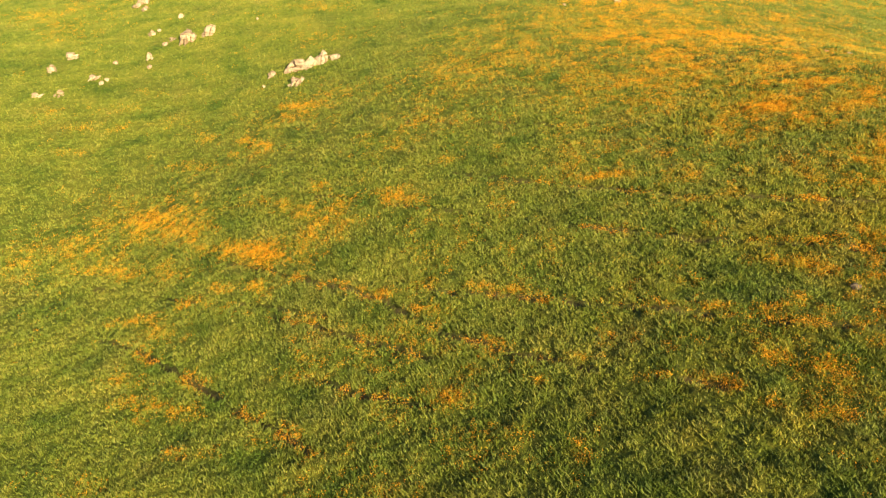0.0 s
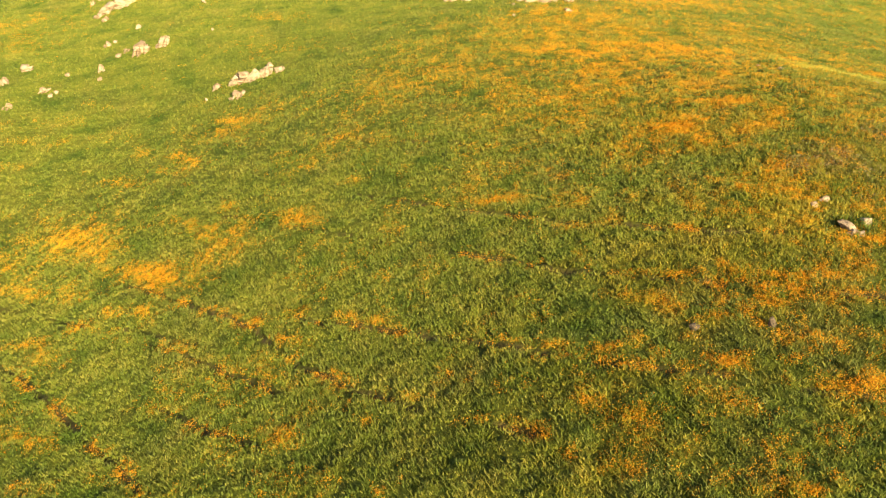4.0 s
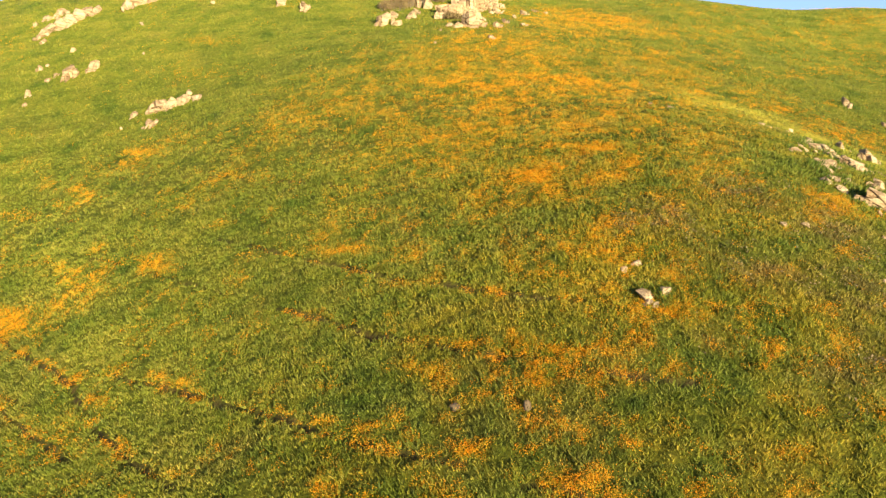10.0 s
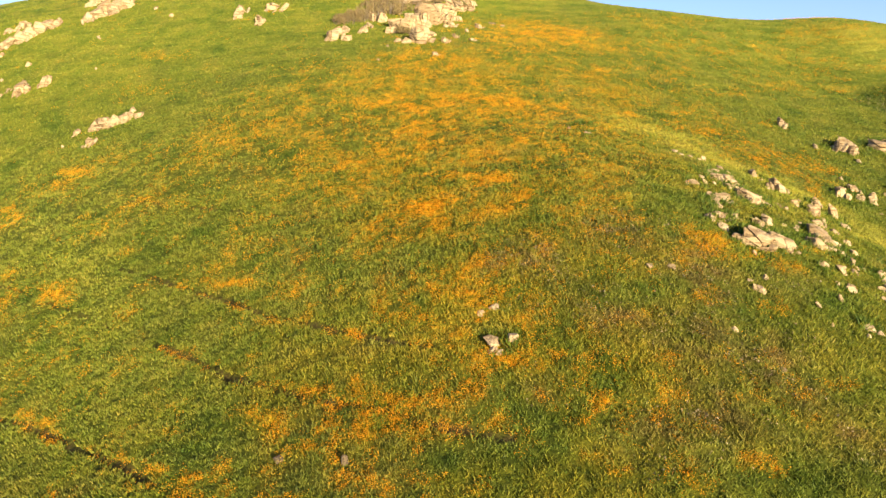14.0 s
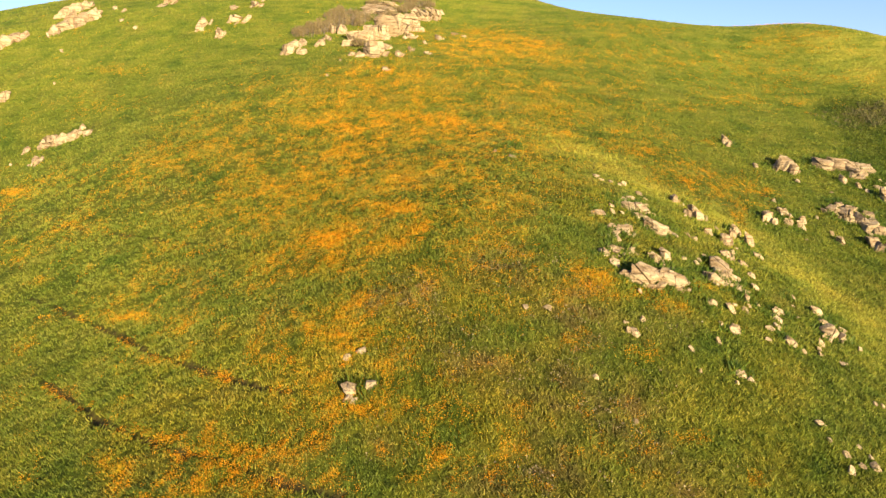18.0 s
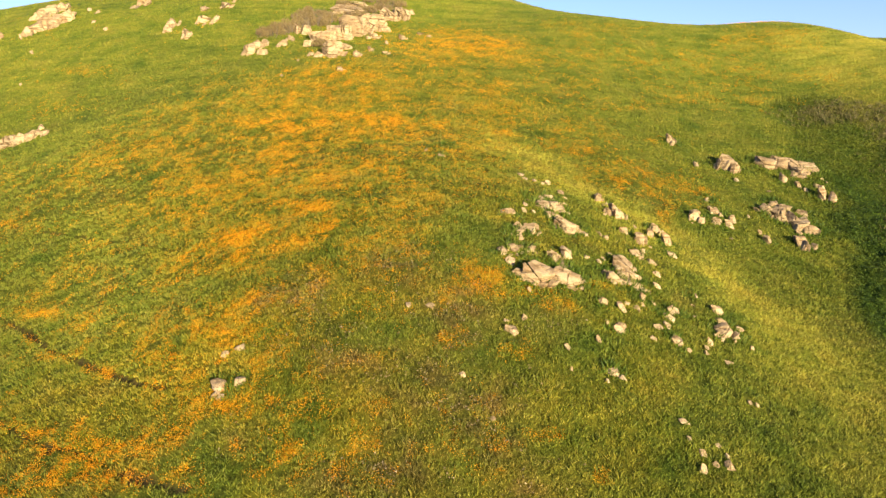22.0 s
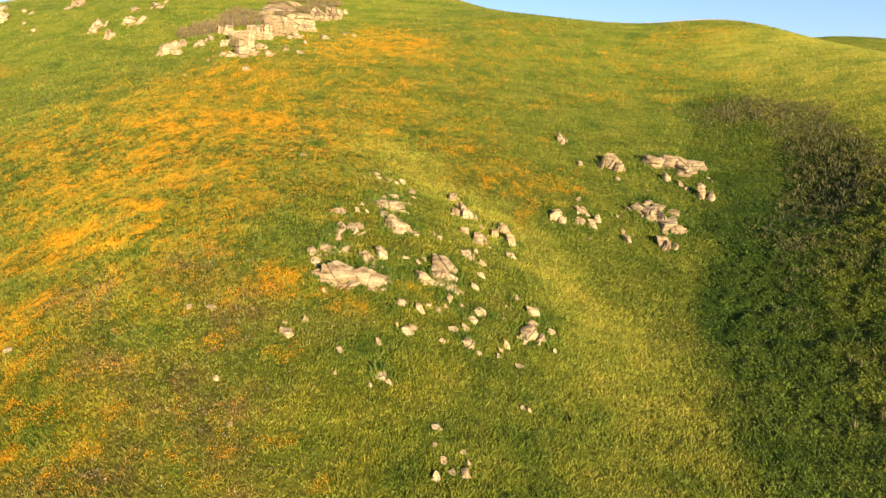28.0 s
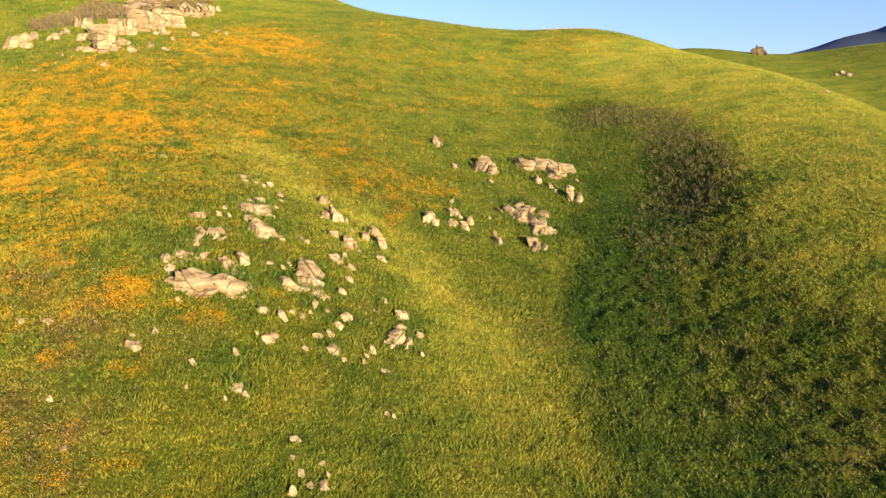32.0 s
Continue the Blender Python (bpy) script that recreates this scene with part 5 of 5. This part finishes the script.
# hilltop
boulder("hilltop", 16.30, 73.08, 0.76, 0.61)
boulder("hilltop", 8.75, 64.09, 0.78, 1.01)
boulder("hilltop", 8.27, 60.30, 0.89, 0.67)
boulder("hilltop", 8.62, 61.82, 0.75, 0.52)
boulder("hilltop", 6.99, 58.46, 0.62, 0.56)
boulder("hilltop", 14.64, 65.14, 1.06, 0.89)
boulder("hilltop", 15.60, 63.36, 1.00, 0.60)
boulder("hilltop", 14.23, 64.41, 0.51, 0.61)
boulder("hilltop", 15.09, 63.03, 0.41, 0.33)
boulder("hilltop", 15.80, 66.48, 0.73, 0.63)
boulder("hilltop", 16.29, 66.64, 0.73, 0.63)
boulder("hilltop", 15.35, 66.15, 0.62, 0.31)
boulder("hilltop", 15.88, 58.56, 0.61, 0.55)
boulder("hilltop", 17.23, 57.52, 0.60, 0.30)
boulder("hilltop", 15.05, 56.73, 0.67, 0.60)
boulder("hilltop", 16.91, 61.20, 0.48, 0.40)
boulder("hilltop", 14.34, 53.18, 0.63, 0.34)
boulder("hilltop", 17.91, 63.56, 0.83, 0.58)
boulder("hilltop", 19.37, 66.62, 0.70, 0.24)
boulder("hilltop", 20.19, 65.48, 0.43, 0.24)
boulder("hilltop", 10.67, 55.78, 0.22, 0.18)
boulder("hilltop", 10.27, 52.39, 0.21, 0.17)

# west slope
boulder("west slope", -18.44, 57.04, 1.17, 1.02)
boulder("west slope", -16.97, 57.76, 0.98, 0.91)
boulder("west slope", -16.79, 58.33, 0.38, 0.38)
boulder("west slope", -19.98, 61.03, 0.48, 0.45)
boulder("west slope", -21.65, 58.70, 0.54, 0.55)
boulder("west slope", -21.16, 59.08, 0.31, 0.19)
boulder("west slope", -19.71, 57.43, 0.54, 0.27)
boulder("west slope", -20.05, 56.82, 0.42, 0.27)
boulder("west slope", -23.82, 63.53, 0.50, 0.42)
boulder("west slope", -25.05, 69.27, 1.15, 0.97)
boulder("west slope", -26.67, 67.64, 0.53, 0.53)
boulder("west slope", -26.11, 68.71, 0.75, 0.57)
boulder("west slope", -7.18, 51.26, 0.49, 0.43)
boulder("west slope", -6.29, 50.20, 0.61, 0.42)
boulder("west slope", -10.66, 50.01, 0.60, 0.42)
boulder("west slope", -8.62, 47.87, 0.79, 0.61)
boulder("west slope", -9.06, 47.69, 0.23, 0.19)
boulder("west slope", -10.92, 48.60, 0.19, 0.19)
boulder("west slope", -15.40, 64.23, 0.25, 0.20)
boulder("west slope", -13.29, 58.91, 0.19, 0.19)

# northwest
boulder("northwest", -3.59, 66.89, 1.24, 1.00)
boulder("northwest", -3.57, 65.59, 0.71, 0.61)
boulder("northwest", -1.20, 63.87, 0.85, 1.02)
boulder("northwest", -0.42, 67.04, 1.80, 1.10)
boulder("northwest", 0.21, 70.73, 1.16, 0.69)
boulder("northwest", 0.56, 72.14, 0.59, 0.33)
boulder("northwest", -1.95, 70.31, 0.94, 0.36)
boulder("northwest", -9.46, 73.49, 1.73, 0.79)
boulder("northwest", -10.12, 67.36, 0.35, 0.31)
boulder("northwest", -13.46, 72.56, 0.56, 0.32)
boulder("northwest", -14.81, 73.60, 0.46, 0.38)
boulder("northwest", -17.05, 70.78, 0.44, 0.29)
boulder("northwest", -15.62, 64.47, 0.27, 0.20)
boulder("northwest", -12.43, 69.70, 0.40, 0.29)

# far west
boulder("far west", -27.28, 51.27, 0.63, 0.36)
boulder("far west", -25.79, 51.32, 0.56, 0.36)
boulder("far west", -27.14, 56.49, 0.87, 0.56)
boulder("far west", -27.72, 54.71, 0.59, 0.63)
boulder("far west", -20.69, 55.15, 0.51, 0.60)
boulder("far west", -24.13, 53.18, 0.74, 0.33)
boulder("far west", -20.25, 53.79, 0.33, 0.25)
boulder("far west", -23.18, 52.31, 0.32, 0.24)
boulder("far west", -23.13, 54.91, 0.34, 0.21)
boulder("far west", -22.94, 52.73, 0.33, 0.20)

# meadow
boulder("meadow", 16.60, 20.42, 0.56, 0.34)
boulder("meadow", 16.75, 20.09, 0.23, 0.13)
boulder("meadow", 17.19, 20.55, 0.34, 0.26)
boulder("meadow", 16.69, 22.08, 0.33, 0.16)
boulder("meadow", 16.29, 21.90, 0.21, 0.12)

# upright
boulder("upright", 12.65, 16.92, 0.18, 0.37)
boulder("upright", 10.87, 17.44, 0.25, 0.19)

# meadow
boulder("meadow", 25.22, 22.64, 0.20, 0.22)
boulder("meadow", 21.99, 23.38, 0.19, 0.11)

# lower slope
boulder("lower slope", 21.65, 37.93, 0.36, 0.22)
boulder("lower slope", 22.51, 36.90, 0.40, 0.21)
boulder("lower slope", 22.67, 38.85, 0.62, 0.14)
boulder("lower slope", 22.72, 23.38, 0.27, 0.13)
boulder("lower slope", 23.81, 20.67, 0.18, 0.12)
boulder("lower slope", 30.19, 20.16, 0.30, 0.21)
boulder("lower slope", 30.16, 19.56, 0.15, 0.17)
boulder("lower slope", 30.41, 19.12, 0.20, 0.17)
boulder("lower slope", 30.91, 19.47, 0.20, 0.17)
boulder("lower slope", 31.10, 19.16, 0.17, 0.20)
boulder("lower slope", 31.02, 18.78, 0.25, 0.31)
boulder("lower slope", 30.25, 18.59, 0.22, 0.25)
boulder("lower slope", 30.67, 18.79, 0.20, 0.14)
boulder("lower slope", 27.15, 22.24, 0.24, 0.23)
boulder("lower slope", 27.11, 21.37, 0.12, 0.19)
boulder("lower slope", 28.16, 21.22, 0.16, 0.22)
boulder("lower slope", 28.42, 21.69, 0.38, 0.19)
boulder("lower slope", 28.19, 22.92, 0.17, 0.30)
boulder("lower slope", 25.40, 22.63, 0.33, 0.20)
boulder("lower slope", 25.79, 23.27, 0.24, 0.27)
boulder("lower slope", 25.21, 23.05, 0.20, 0.13)
boulder("lower slope", 32.65, 21.72, 0.16, 0.13)
boulder("lower slope", 32.84, 21.69, 0.13, 0.16)
boulder("lower slope", 104.22, 107.31, 0.79, 0.61)
boulder("lower slope", 105.53, 107.89, 0.79, 0.79)
boulder("lower slope", 105.61, 106.22, 0.78, 0.78)
boulder("lower slope", 64.97, 50.60, 0.36, 0.28)
boulder("lower slope", 24.68, 19.27, 0.17, 0.07)


# ---- taller weeds that crowd round the rocks ----
at = np.array([q for q in ROCKS["at"] if q[1] < 50 and q[2] > 0.36])
n = (45 + 150 * at[:, 2]).astype(int)
x, y, w = (np.repeat(v, n) for v in at.T)
a = rng.uniform(0, 6.283, len(x))
out = 0.5 * w + rng.uniform(-0.05, 0.3, len(x)) * (0.6 + w)
x, y = x + out * np.cos(a), y + 0.9 * out * np.sin(a)
ok = wave(x, y, 0.7, 81) + 0.4 * wave(x, y, 0.3, 82) > 0.0
x, y, w, a = x[ok], y[ok], w[ok], a[ok]
tall = rng.uniform(0.05, 0.15, len(x)) * (1.35 + 0.65 * np.sin(a) + 0.3 * w)
stuff("rock_weeds", blades(x, y, ground_z(x, y) + lumps(x, y), tall, np.full(len(x), 0.06), 1.2, 3), GRASS, "dark green weeds growing thick round the rocks", "weeds",
      {"lush": np.full(9 * len(x), 0.78)})

# ---- pale straw lying flat in the withered turf ----
x, y = rng.uniform(16, 29, 60000), rng.uniform(15, 27, 60000)
ok = rng.uniform(0, 1, len(x)) < cover(x, y)[4] * 0.8 * step(wave(x, y, 1.1, 84) + 0.6 * wave(x, y, 0.35, 85), -0.6, 0.9)
x, y = x[ok], y[ok]
stuff("straw", leaves(x, y, ground_z(x, y) + lumps(x, y) + 0.05, 0.05, 0.05), STRAW, "pale dead straw lying flat on the withered grass", "straw")

# ---- shrubs on the hilltop outcrop ----
def part(name, verts, faces, material, parent, label=""):
    m = raw_mesh(name, verts, faces)
    m.materials.append(material)
    ob = tagged(new(name, m), label)
    ob.parent = parent
    return ob


def shrub(x, y, wide, tall):
    """A low thicket: several overlapping domes of fine leaves over bare twigs."""
    base = tagged(new("shrub"), "low dry brown shrub with dense twigs among the rocks", "shrub", "shrubs on the outcrop")
    base.location = (x, y, height(x, y))
    leaf = []
    for k in range(int(3 + 2 * wide)):
        ox, oy = rng.uniform(-0.5, 0.5) * wide, rng.uniform(-0.35, 0.35) * wide
        r, h = rng.uniform(0.35, 0.6), tall * rng.uniform(0.6, 1.05)
        n = int(520 * r * (1 + h))
        u = rng.normal(size=(n, 3))
        u /= np.linalg.norm(u, axis=1)[:, None]
        u[:, 2] = np.abs(u[:, 2])
        c = u * rng.uniform(0.7, 1.1, n)[:, None] * np.array([r, r, h])
        c += np.array([ox, oy, height(x + ox, y + oy) - base.location.z])
        e = rng.normal(size=(n, 2, 3)) * 0.05
        e[:, 0, 2] += 0.06
        leaf.append(np.stack([c, c + e[:, 0], c + e[:, 1]], 1).reshape(-1, 3))
    leaf = np.concatenate(leaf)
    part("foliage", leaf, np.arange(len(leaf)).reshape(-1, 3), SHRUB, base)["kind"] = "stuff"
    k = 40
    tips = rng.normal(size=(k, 3)) * np.array([wide / 3, wide / 4, 0.1]) + np.array([0, 0, tall * 0.95])
    foot = tips * np.array([0.8, 0.8, 0]) - np.array([0, 0, 0.08])
    foot[:, 2] += 0.3 * foot[:, 1]
    tips[:, 2] += 0.3 * tips[:, 1]
    w = np.array([0.02, 0.01, 0])
    part("twigs", np.stack([foot - w, foot + w, tips], 1).reshape(-1, 3), np.arange(3 * k).reshape(-1, 3), TWIG, base)["kind"] = "stuff"


for sx, sy, sw, sh in ((6.4, 63.0, 1.6, 0.77), (7.5, 63.6, 1.7, 0.94), (8.3, 64.5, 1.7, 0.95), (9.1, 65.6, 1.5, 0.88), (10.0, 66.5, 1.7, 0.98), (10.9, 67.9, 1.8, 1.00), (8.2, 67.8, 1.6, 0.66), (9.2, 69.5, 1.6, 0.59), (12.5, 70.6, 1.8, 0.60), (13.9, 72.4, 1.9, 0.71), (15.2, 73.7, 1.7, 0.72), (16.2, 75.2, 1.7, 0.64), (11.6, 59.9, 1.0, 0.59), (11.6, 73.1, 1.7, 0.62), (14.1, 75.7, 2.0, 0.65)):
    shrub(sx, sy, sw, sh)
